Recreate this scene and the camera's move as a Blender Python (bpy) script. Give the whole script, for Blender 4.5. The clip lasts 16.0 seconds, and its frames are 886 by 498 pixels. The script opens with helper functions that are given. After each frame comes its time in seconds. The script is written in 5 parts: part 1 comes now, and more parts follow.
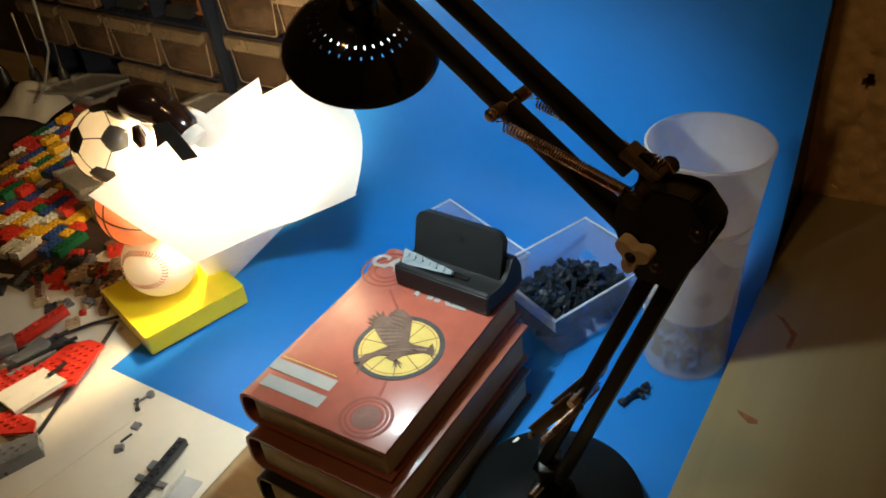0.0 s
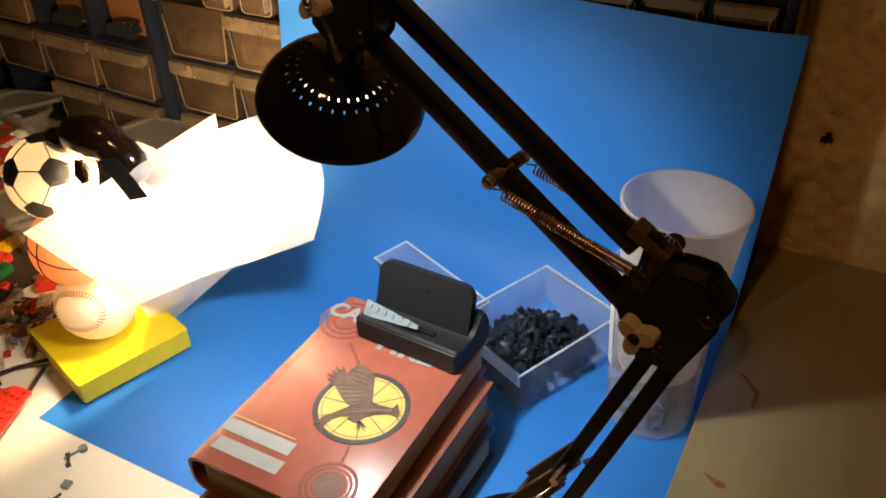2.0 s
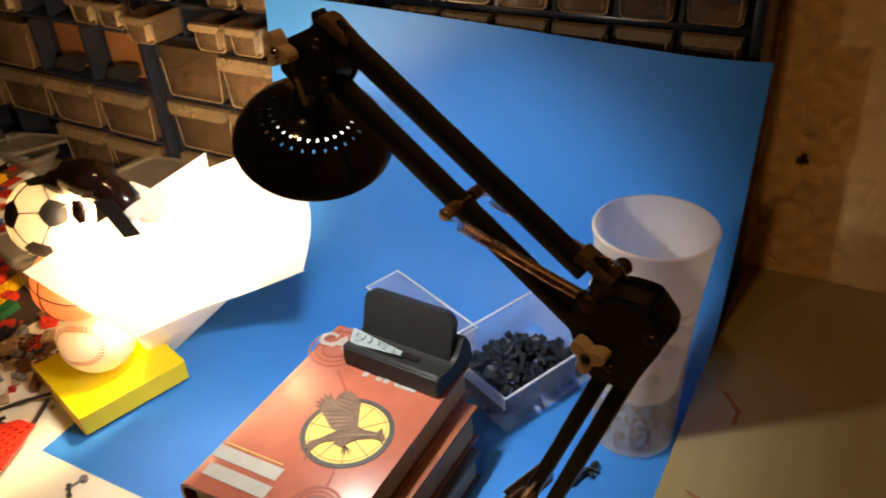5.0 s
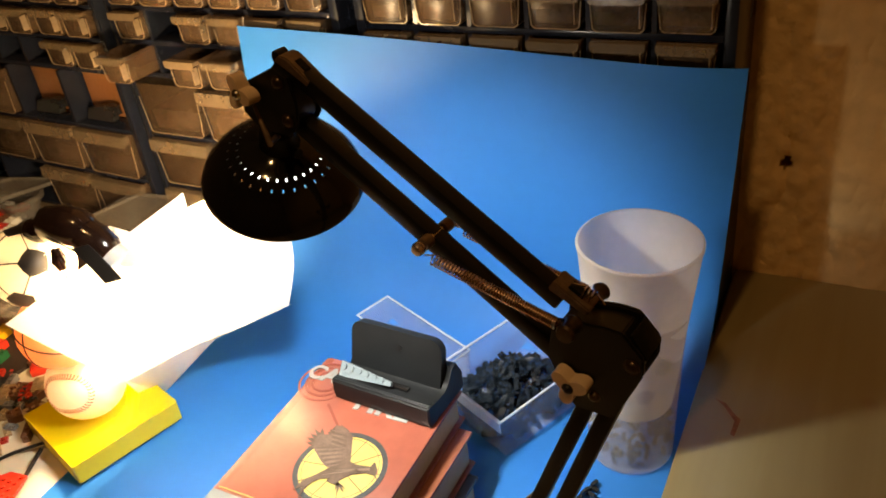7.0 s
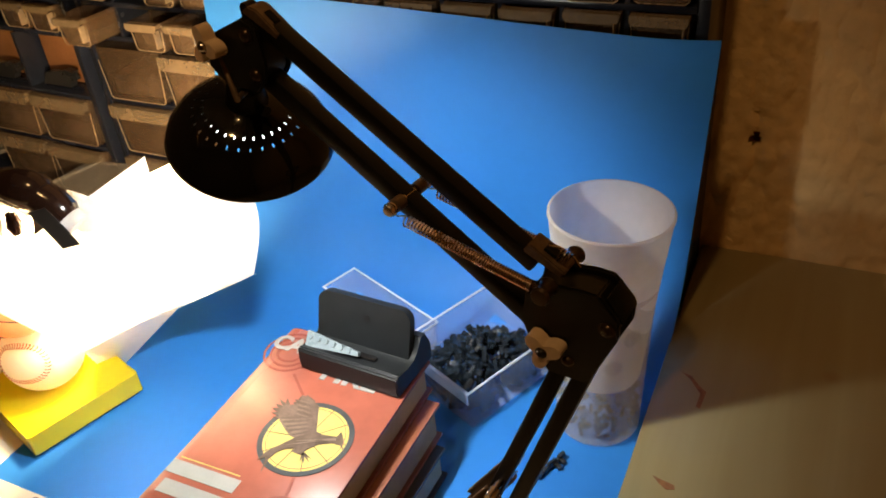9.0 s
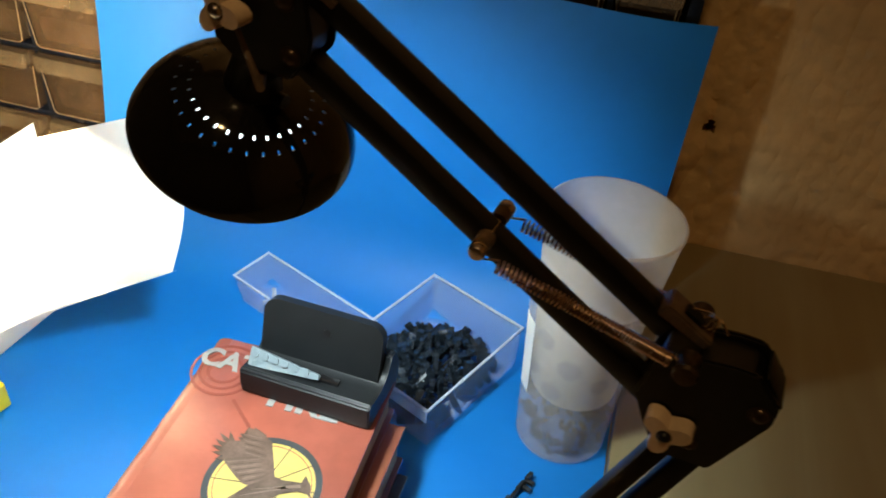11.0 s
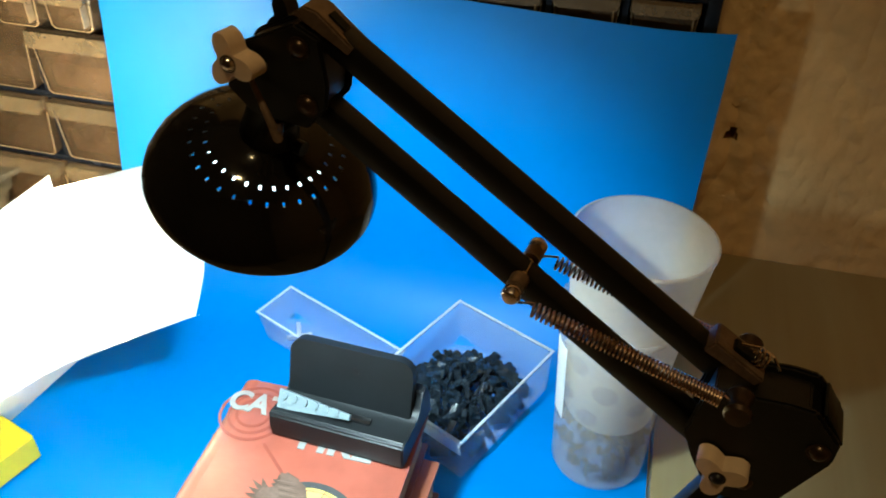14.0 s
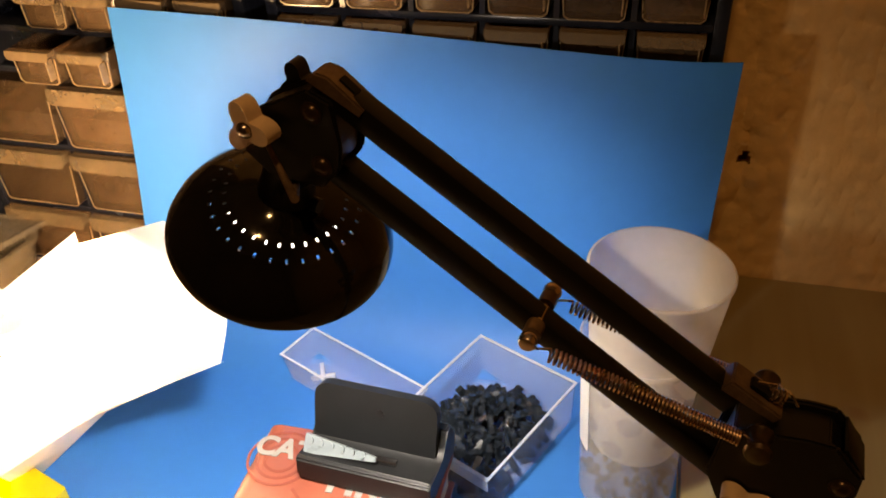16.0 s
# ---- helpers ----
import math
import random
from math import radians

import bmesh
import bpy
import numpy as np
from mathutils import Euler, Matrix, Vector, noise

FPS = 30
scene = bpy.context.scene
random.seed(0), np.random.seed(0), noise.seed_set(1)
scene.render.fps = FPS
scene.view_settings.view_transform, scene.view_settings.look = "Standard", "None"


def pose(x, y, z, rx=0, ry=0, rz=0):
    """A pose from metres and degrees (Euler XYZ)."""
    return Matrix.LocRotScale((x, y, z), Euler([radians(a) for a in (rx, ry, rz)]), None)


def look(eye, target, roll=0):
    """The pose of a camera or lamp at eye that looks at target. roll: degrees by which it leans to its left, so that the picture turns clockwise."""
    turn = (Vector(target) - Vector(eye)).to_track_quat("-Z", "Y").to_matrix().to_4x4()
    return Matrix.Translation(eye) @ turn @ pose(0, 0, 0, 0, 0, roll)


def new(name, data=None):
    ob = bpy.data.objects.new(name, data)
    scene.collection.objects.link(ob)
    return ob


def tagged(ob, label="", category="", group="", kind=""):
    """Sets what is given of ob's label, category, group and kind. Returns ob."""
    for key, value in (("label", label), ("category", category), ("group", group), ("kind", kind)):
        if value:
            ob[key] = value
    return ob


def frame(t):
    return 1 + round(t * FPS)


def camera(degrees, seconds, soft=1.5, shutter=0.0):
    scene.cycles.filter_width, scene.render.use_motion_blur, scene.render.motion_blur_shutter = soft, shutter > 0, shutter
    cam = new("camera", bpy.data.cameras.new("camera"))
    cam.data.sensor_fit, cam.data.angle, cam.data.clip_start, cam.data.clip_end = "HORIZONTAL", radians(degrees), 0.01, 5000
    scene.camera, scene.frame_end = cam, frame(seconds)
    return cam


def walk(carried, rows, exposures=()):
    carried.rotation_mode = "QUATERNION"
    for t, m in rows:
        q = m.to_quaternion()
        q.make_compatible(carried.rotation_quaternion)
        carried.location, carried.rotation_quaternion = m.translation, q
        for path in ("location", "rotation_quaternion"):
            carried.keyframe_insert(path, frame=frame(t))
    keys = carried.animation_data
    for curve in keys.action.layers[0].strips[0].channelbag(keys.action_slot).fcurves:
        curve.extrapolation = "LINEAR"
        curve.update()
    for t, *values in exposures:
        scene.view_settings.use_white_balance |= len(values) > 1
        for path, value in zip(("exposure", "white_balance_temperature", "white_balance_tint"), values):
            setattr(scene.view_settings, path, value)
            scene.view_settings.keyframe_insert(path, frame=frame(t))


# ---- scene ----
cam = camera(57.0, 16.0, 1.8, 0.4)
PATH = [
    (0, (0.061, 0.135, 0.567), (-0.883, 1.459, -0.596), -7.2),
    (0.5, (0.067, 0.128, 0.57), (-0.881, 1.471, -0.569), -6.5),
    (1, (0.057, 0.125, 0.58), (-0.849, 1.517, -0.534), -3.6),
    (1.5, (0.038, 0.143, 0.577), (-0.804, 1.567, -0.546), -2.1),
    (2, (0.012, 0.154, 0.574), (-0.791, 1.592, -0.561), -2.1),
    (2.5, (0.016, 0.159, 0.58), (-0.799, 1.602, -0.539), -2.5),
    (3, (0.017, 0.149, 0.588), (-0.875, 1.546, -0.531), -2.6),
    (3.5, (0.012, 0.143, 0.585), (-0.919, 1.518, -0.53), -2.6),
    (4, (0.019, 0.155, 0.588), (-0.854, 1.584, -0.506), -3.1),
    (4.5, (0.023, 0.148, 0.587), (-0.878, 1.563, -0.503), -3.6),
    (5, (0.047, 0.149, 0.588), (-0.8, 1.605, -0.49), -4.1),
    (5.2, (0.054, 0.152, 0.588), (-0.769, 1.623, -0.488), -4.6),
    (7.3, (0.055, 0.172, 0.593), (-0.791, 1.65, -0.456), -8.0),
    (7.5, (0.057, 0.177, 0.59), (-0.77, 1.653, -0.478), -8.1),
    (8, (0.049, 0.186, 0.588), (-0.742, 1.671, -0.493), -6.2),
    (8.5, (0.046, 0.178, 0.579), (-0.718, 1.658, -0.528), -5.0),
    (9, (0.048, 0.167, 0.579), (-0.719, 1.652, -0.52), -5.3),
    (9.2, (0.053, 0.168, 0.578), (-0.677, 1.66, -0.536), -5.1),
    (11.3, (-0.129, 0.236, 0.549), (-0.44, 1.771, -0.695), 5.0),
    (11.5, (-0.139, 0.238, 0.54), (-0.462, 1.707, -0.777), 3.3),
    (12, (-0.14, 0.243, 0.535), (-0.457, 1.666, -0.834), 0.6),
    (12.5, (-0.121, 0.262, 0.533), (-0.403, 1.697, -0.831), -0.0),
    (13, (-0.111, 0.27, 0.537), (-0.36, 1.755, -0.779), 1.2),
    (13.5, (-0.111, 0.255, 0.559), (-0.402, 1.823, -0.648), 1.9),
    (14, (-0.111, 0.245, 0.562), (-0.496, 1.804, -0.63), 0.8),
    (14.5, (-0.113, 0.232, 0.568), (-0.573, 1.793, -0.594), 0.2),
    (15, (-0.12, 0.229, 0.575), (-0.644, 1.784, -0.568), -0.8),
    (15.5, (-0.108, 0.241, 0.57), (-0.562, 1.807, -0.587), -1.9),
    (16, (-0.109, 0.245, 0.574), (-0.55, 1.829, -0.565), -2.6),
]
walk(cam, [(t, look(eye, target, roll)) for t, eye, target, roll in PATH], [
    (0.0, -0.36, 6000, -2), (0.5, -0.33, 5200, 5), (1.0, -0.24, 5300, 4), (1.5, -0.14, 6300, 8), (3.0, -0.03, 7000, 9), (5.0, 0.08, 7400, 11), (7.5, 0.40, 7200, 7), (9.0, 0.29, 6700, 6),
    (11.5, 0.0, 5700, -6), (12.5, -0.05, 5600, -8), (13.0, 0.68, 6000, -9), (13.5, 0.70, 6000, -8), (14.0, 0.57, 5200, -14), (14.5, 0.42, 5700, -4), (15.0, 0.36, 7100, 10), (15.5, 0.38, 8400, 16), (16.0, 0.40, 8200, 16)])

# ---------------------------------------------------------------- light
world = bpy.data.worlds.new("room_air")
world.use_nodes = True
world.node_tree.nodes["Background"].inputs[0].default_value = (1.0, 0.72, 0.45, 1)
world.node_tree.nodes["Background"].inputs[1].default_value = 0.02
scene.world = world


def lamp(name, kind, power, colour, m, **more):
    d = bpy.data.lights.new(name, kind)
    d.energy, d.color = power, colour
    if "radius" in more:
        d.shadow_soft_size = more["radius"]
    if "size" in more:
        d.shape, d.size = "DISK", more["size"]
    ob = new(name, d)
    ob.matrix_world = m
    return ob


SHADE_AXIS = Vector((0.353, -0.286, 1.0)).normalized()
SHADE = Vector((-0.2640, 0.5285, 0.3694)) + SHADE_AXIS * 0.0285      # crown of the desk lamp's shade
SHADE_TURN = SHADE_AXIS.to_track_quat("Z", "X").to_matrix().to_4x4()
spot = lamp("desk_lamp_light", "SPOT", 7.5, (0.92, 0.97, 1.0),
            Matrix.Translation(SHADE + SHADE_AXIS * -0.021) @ Vector((0.22, -0.42, 0.88)).to_track_quat("Z", "X").to_matrix().to_4x4(), radius=0.016)
spot.data.spot_size, spot.data.spot_blend = radians(126), 0.70
lamp("desk_lamp_glow", "POINT", 0.8, (1.0, 0.93, 0.82), Matrix.Translation(SHADE + SHADE_AXIS * -0.022), radius=0.008)
lamp("ball_lamp_light", "POINT", 7.2, (1.0, 0.70, 0.40), pose(-0.553, 0.594, 0.210), radius=0.018)
lamp("ceiling_light", "AREA", 7.4, (1.0, 0.58, 0.24), look((-0.18, -0.30, 2.25), (-0.45, 0.5, 0)), size=0.12)

# ---------------------------------------------------------------- materials


def mat(name, colour, rough=0.5, metal=0.0, var=0.12, scale=30.0, bump=0.0, bump_scale=200.0, coat=0.0,
        trans=0.0, ior=1.45, tint=None, island=0.0, clear=0.0, milk=0.0, spec=0.5):
    """A node material: base colour broken up at two scales, with fine relief. clear mixes in see-through plastic, milk lets light through."""
    m = bpy.data.materials.new(name)
    m.use_nodes = True
    nt = m.node_tree
    b = nt.nodes["Principled BSDF"]
    out = nt.nodes["Material Output"]
    b.inputs["Roughness"].default_value = rough
    b.inputs["Metallic"].default_value = metal
    b.inputs["IOR"].default_value = ior
    b.inputs["Specular IOR Level"].default_value = spec
    b.inputs["Coat Weight"].default_value = coat
    b.inputs["Coat Roughness"].default_value = 0.12
    b.inputs["Transmission Weight"].default_value = trans
    tc = nt.nodes.new("ShaderNodeTexCoord")
    n1 = nt.nodes.new("ShaderNodeTexNoise")
    n1.inputs["Scale"].default_value, n1.inputs["Detail"].default_value = scale, 5
    n2 = nt.nodes.new("ShaderNodeTexNoise")
    n2.inputs["Scale"].default_value, n2.inputs["Detail"].default_value = scale * 7, 3
    nt.links.new(tc.outputs["Object"], n1.inputs["Vector"])
    nt.links.new(tc.outputs["Object"], n2.inputs["Vector"])
    add = nt.nodes.new("ShaderNodeMath")
    add.operation = "MULTIPLY_ADD"
    nt.links.new(n2.outputs["Fac"], add.inputs[0])
    add.inputs[1].default_value = 0.45
    nt.links.new(n1.outputs["Fac"], add.inputs[2])
    ramp = nt.nodes.new("ShaderNodeValToRGB")
    ramp.color_ramp.elements[0].position, ramp.color_ramp.elements[1].position = 0.45, 1.0
    c = Vector(colour)
    c2 = Vector(tint) if tint else c * (1 + var)
    ramp.color_ramp.elements[0].color = (*(c * (1 - var)), 1)
    ramp.color_ramp.elements[1].color = (*c2, 1)
    nt.links.new(add.outputs[0], ramp.inputs[0])
    col = ramp.outputs[0]
    if island:
        oi = nt.nodes.new("ShaderNodeObjectInfo")
        hsv = nt.nodes.new("ShaderNodeHueSaturation")
        mr = nt.nodes.new("ShaderNodeMapRange")
        mr.inputs[3].default_value, mr.inputs[4].default_value = 1 - island, 1 + island
        nt.links.new(oi.outputs["Random"], mr.inputs[0])
        nt.links.new(mr.outputs[0], hsv.inputs["Value"])
        nt.links.new(col, hsv.inputs["Color"])
        col = hsv.outputs[0]
    nt.links.new(col, b.inputs["Base Color"])
    rr = nt.nodes.new("ShaderNodeMapRange")
    rr.inputs[3].default_value, rr.inputs[4].default_value = max(rough - 0.08, 0.02), min(rough + 0.1, 1)
    nt.links.new(n1.outputs["Fac"], rr.inputs[0])
    nt.links.new(rr.outputs[0], b.inputs["Roughness"])
    if bump:
        bn = nt.nodes.new("ShaderNodeTexNoise")
        bn.inputs["Scale"].default_value, bn.inputs["Detail"].default_value = bump_scale, 4
        nt.links.new(tc.outputs["Object"], bn.inputs["Vector"])
        bp = nt.nodes.new("ShaderNodeBump")
        bp.inputs["Strength"].default_value, bp.inputs["Distance"].default_value = bump, 0.002
        nt.links.new(bn.outputs["Fac"], bp.inputs["Height"])
        nt.links.new(bp.outputs[0], b.inputs["Normal"])
    last = b.outputs[0]
    if milk:
        tl = nt.nodes.new("ShaderNodeBsdfTranslucent")
        nt.links.new(col, tl.inputs[0])
        mx = nt.nodes.new("ShaderNodeMixShader")
        mx.inputs[0].default_value = milk
        nt.links.new(last, mx.inputs[1]), nt.links.new(tl.outputs[0], mx.inputs[2])
        last = mx.outputs[0]
    if clear:
        tr = nt.nodes.new("ShaderNodeBsdfTransparent")
        tr.inputs[0].default_value = (0.96, 0.97, 1.0, 1)
        mx = nt.nodes.new("ShaderNodeMixShader")
        mx.inputs[0].default_value = clear
        nt.links.new(last, mx.inputs[1]), nt.links.new(tr.outputs[0], mx.inputs[2])
        last = mx.outputs[0]
    nt.links.new(last, out.inputs[0])
    return m


def wood(name, light, dark, rough=0.45, axis=0, scale=9.0, knots=True):
    """Planed softwood: long wavering grain, a few reddish knots."""
    m = bpy.data.materials.new(name)
    m.use_nodes = True
    nt = m.node_tree
    b = nt.nodes["Principled BSDF"]
    b.inputs["Roughness"].default_value = rough
    tc = nt.nodes.new("ShaderNodeTexCoord")
    mp = nt.nodes.new("ShaderNodeMapping")
    s = [scale * 6, scale * 6, scale * 6]
    s[axis] = scale * 0.45
    mp.inputs["Scale"].default_value = s
    nt.links.new(tc.outputs["Object"], mp.inputs[0])
    n = nt.nodes.new("ShaderNodeTexNoise")
    n.inputs["Scale"].default_value, n.inputs["Detail"].default_value, n.inputs["Distortion"].default_value = 1.0, 6, 0.8
    nt.links.new(mp.outputs[0], n.inputs["Vector"])
    ramp = nt.nodes.new("ShaderNodeValToRGB")
    ramp.color_ramp.elements[0].position, ramp.color_ramp.elements[1].position = 0.3, 0.68
    ramp.color_ramp.elements[0].color, ramp.color_ramp.elements[1].color = (*dark, 1), (*light, 1)
    nt.links.new(n.outputs["Fac"], ramp.inputs[0])
    col = ramp.outputs[0]
    if knots:
        v = nt.nodes.new("ShaderNodeTexVoronoi")
        v.inputs["Scale"].default_value, v.inputs["Randomness"].default_value = 7.0, 1.0
        nt.links.new(tc.outputs["Object"], v.inputs["Vector"])
        kr = nt.nodes.new("ShaderNodeValToRGB")
        kr.color_ramp.elements[0].position, kr.color_ramp.elements[1].position = 0.07, 0.13
        kr.color_ramp.elements[0].color, kr.color_ramp.elements[1].color = (1, 1, 1, 1), (0, 0, 0, 1)
        nt.links.new(v.outputs["Distance"], kr.inputs[0])
        mix = nt.nodes.new("ShaderNodeMix")
        mix.data_type = "RGBA"
        mix.inputs[7].default_value = (dark[0] * 0.75, dark[1] * 0.42, dark[2] * 0.35, 1)
        nt.links.new(kr.outputs[0], mix.inputs[0])
        nt.links.new(col, mix.inputs[6])
        col = mix.outputs[2]
    nt.links.new(col, b.inputs["Base Color"])
    bp = nt.nodes.new("ShaderNodeBump")
    bp.inputs["Strength"].default_value, bp.inputs["Distance"].default_value = 0.25, 0.001
    nt.links.new(n.outputs["Fac"], bp.inputs["Height"])
    nt.links.new(bp.outputs[0], b.inputs["Normal"])
    return m


BLUE = mat("blue_poster_board", (0.023, 0.187, 0.585), 0.50, var=0.05, scale=12, bump=0.04, bump_scale=900, spec=0.4)
CREAM = mat("cream_sheet", (0.80, 0.73, 0.58), 0.6, var=0.04, scale=8, bump=0.06, bump_scale=500)
PINE = wood("pine_board", (0.29, 0.232, 0.115), (0.25, 0.187, 0.085), axis=1, scale=5.0)
DESK = wood("desk_wood", (0.58, 0.42, 0.22), (0.46, 0.31, 0.15), axis=0)
CONCRETE = mat("rough_wall", (0.72, 0.48, 0.22), 0.95, var=0.16, scale=9, bump=0.8, bump_scale=110)
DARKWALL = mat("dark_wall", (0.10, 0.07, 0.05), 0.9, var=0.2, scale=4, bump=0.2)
CEIL = mat("ceiling_paint", (0.35, 0.3, 0.24), 0.9, var=0.08, scale=3)
BLACK = mat("black_enamel", (0.007, 0.0062, 0.006), 0.07, var=0.1, scale=20)
BLACK_BASE = mat("black_base_enamel", (0.0045, 0.0055, 0.0055), 0.3, var=0.2, scale=30, spec=0.15)
BLACK_SATIN = mat("black_satin_metal", (0.006, 0.0055, 0.0055), 0.34, var=0.2, scale=40, bump=0.03, spec=0.3)
WHITE_IN = mat("white_reflector", (0.85, 0.85, 0.83), 0.5, var=0.03)
CHROME = mat("steel", (0.60, 0.53, 0.46), 0.2, 1.0, var=0.15, scale=60)
SPRING = mat("spring_steel", (0.52, 0.35, 0.23), 0.25, 0.95, var=0.2, scale=60)
BRONZED = mat("bronzed_steel", (0.055, 0.034, 0.021), 0.32, 0.7, var=0.25, scale=60)
WORN = mat("worn_steel", (0.14, 0.092, 0.058), 0.40, 0.4, var=0.5, scale=70, bump=0.1)
BRASS = mat("tan_plastic", (0.70, 0.53, 0.36), 0.4, var=0.1, scale=60, milk=0.1)
PAPER = mat("white_paper", (0.93, 0.92, 0.89), 0.8, var=0.02, scale=20, milk=0.36, bump=0.08, bump_scale=60)
YELLOW = mat("yellow_paint", (0.72, 0.55, 0.015), 0.36, var=0.06, scale=25, coat=0.15)
BALL = mat("white_ball", (0.88, 0.84, 0.74), 0.45, var=0.04, scale=40, bump=0.1, bump_scale=300, milk=0.45)
ORANGE = mat("orange_ball", (0.86, 0.47, 0.29), 0.5, var=0.08, scale=40, bump=0.3, bump_scale=500, milk=0.4)
SOCKET = mat("brown_black_plastic", (0.020, 0.009, 0.006), 0.14, var=0.2, scale=40, coat=0.3)
BALLBLACK = mat("black_ball_patch", (0.02, 0.018, 0.016), 0.4)
REDSEAM = mat("red_stitch", (0.50, 0.16, 0.10), 0.6)
COVER = mat("orange_red_cover", (0.25, 0.068, 0.043), 0.34, var=0.22, scale=11, coat=0.30, bump=0.03, bump_scale=300)
COVER_D = mat("dark_red_print", (0.19, 0.045, 0.030), 0.34, var=0.1, scale=30, coat=0.2)
COVER_M = mat("faded_red_print", (0.27, 0.070, 0.045), 0.34, var=0.1, scale=30, coat=0.15)
COVER_G = mat("grey_brown_print", (0.15, 0.075, 0.060), 0.34, var=0.25, scale=60, coat=0.15)
COVER2 = mat("brown_red_cover", (0.22, 0.07, 0.035), 0.4, var=0.15, scale=20, coat=0.15)
COVER3 = mat("black_cover", (0.02, 0.018, 0.018), 0.4, var=0.2, scale=20, coat=0.1)
PAGES = mat("book_pages", (0.50, 0.41, 0.27), 0.85, var=0.12, scale=60, bump=0.2, bump_scale=800)
SILVER = mat("silver_print", (0.25, 0.25, 0.24), 0.4, 0.1, var=0.08, scale=60)
GOLD = mat("gold_print", (0.46, 0.36, 0.10), 0.4, 0.2, var=0.1, scale=80)
BRONZE = mat("bronze_print", (0.095, 0.062, 0.045), 0.36, 0.2, var=0.45, scale=70)
BRONZE_L = mat("light_bronze_print", (0.135, 0.088, 0.066), 0.34, 0.2, var=0.3, scale=90)
SLATE = mat("slate_print", (0.045, 0.048, 0.050), 0.35, 0.1, var=0.2, scale=60)
BRONZE_P = mat("pale_bronze_print", (0.18, 0.125, 0.095), 0.3, 0.2, var=0.2, scale=90)
INK = mat("dark_print", (0.05, 0.032, 0.026), 0.4, var=0.2, scale=60)
DOCK = mat("black_rubber_plastic", (0.010, 0.0105, 0.011), 0.4, var=0.15, scale=60, bump=0.04, bump_scale=900, spec=0.22)
CLEAR = mat("clear_plastic", (0.80, 0.86, 0.96), 0.15, var=0.03, scale=20, clear=0.82, milk=0.25)
CLEAR_EDGE = mat("clear_plastic_rim", (0.82, 0.86, 0.92), 0.25, var=0.03, scale=20, clear=0.3, milk=0.3)
MILKY = mat("frosted_plastic", (0.97, 0.87, 0.71), 0.45, var=0.10, scale=14, clear=0.53, milk=0.40)
MILKY_LOW = mat("thin_frosted_plastic", (0.95, 0.88, 0.78), 0.4, var=0.10, scale=14, clear=0.75, milk=0.40)
SMOKE = mat("smoke_plastic", (0.018, 0.025, 0.035), 0.18, var=0.3, scale=80, clear=0.12)
CAB = mat("blue_grey_frame", (0.013, 0.016, 0.026), 0.24, var=0.15, scale=20, spec=0.55)
DRAWER = mat("drawer_plastic", (0.18, 0.112, 0.062), 0.28, var=0.3, scale=26, clear=0.5, milk=0.2, island=0.3, bump=0.1, bump_scale=60)
DRAWER_LIP = mat("drawer_lip_plastic", (0.34, 0.25, 0.15), 0.2, var=0.2, scale=20, clear=0.42, milk=0.3, island=0.15)
DRAWER_EDGE = mat("drawer_edge_plastic", (0.40, 0.30, 0.185), 0.18, var=0.3, scale=30, clear=0.4, island=0.2)
FILL = mat("drawer_contents", (0.07, 0.038, 0.02), 0.7, var=0.5, scale=45, bump=0.6, bump_scale=120, tint=(0.36, 0.26, 0.165), island=0.5)
CLOTH = mat("cream_cloth", (0.42, 0.38, 0.30), 0.9, var=0.1, scale=30, bump=0.5, bump_scale=90)
PLASTIC = {n: mat(n + "_plastic", c, 0.28, var=0.06, scale=60, island=0.08) for n, c in dict(
    red=(0.55, 0.035, 0.02), blue=(0.03, 0.07, 0.26), yellow=(0.75, 0.42, 0.02), white=(0.72, 0.68, 0.58), green=(0.02, 0.13, 0.05),
    black=(0.02, 0.02, 0.02), grey=(0.20, 0.195, 0.19), darkgrey=(0.045, 0.045, 0.047), tan=(0.50, 0.36, 0.20), brown=(0.18, 0.08, 0.04),
    lime=(0.40, 0.45, 0.06), pale=(0.17, 0.20, 0.215)).items()}

# ---------------------------------------------------------------- building helpers


def smooth(me, angle=40):
    me.polygons.foreach_set("use_smooth", [True] * len(me.polygons))
    me.set_sharp_from_angle(angle=radians(angle))


def mesh(name, bm, material, angle=40):
    me = bpy.data.meshes.new(name)
    bm.normal_update()
    bm.to_mesh(me)
    bm.free()
    for m in (material if isinstance(material, (list, tuple)) else [material]):
        me.materials.append(m)
    smooth(me, angle)
    return me


def part(name, bm, material, parent=None, label="", angle=40, at=None):
    ob = new(name, mesh(name, bm, material, angle) if isinstance(bm, bmesh.types.BMesh) else bm)
    if parent:
        ob.parent = parent
    if at is not None:
        ob.matrix_basis = at
    return tagged(ob, label)


def empty(name, m, label, category, group="", kind=""):
    ob = new(name)
    ob.empty_display_size = 0.02
    ob.matrix_basis = m
    return tagged(ob, label, category, group, kind)


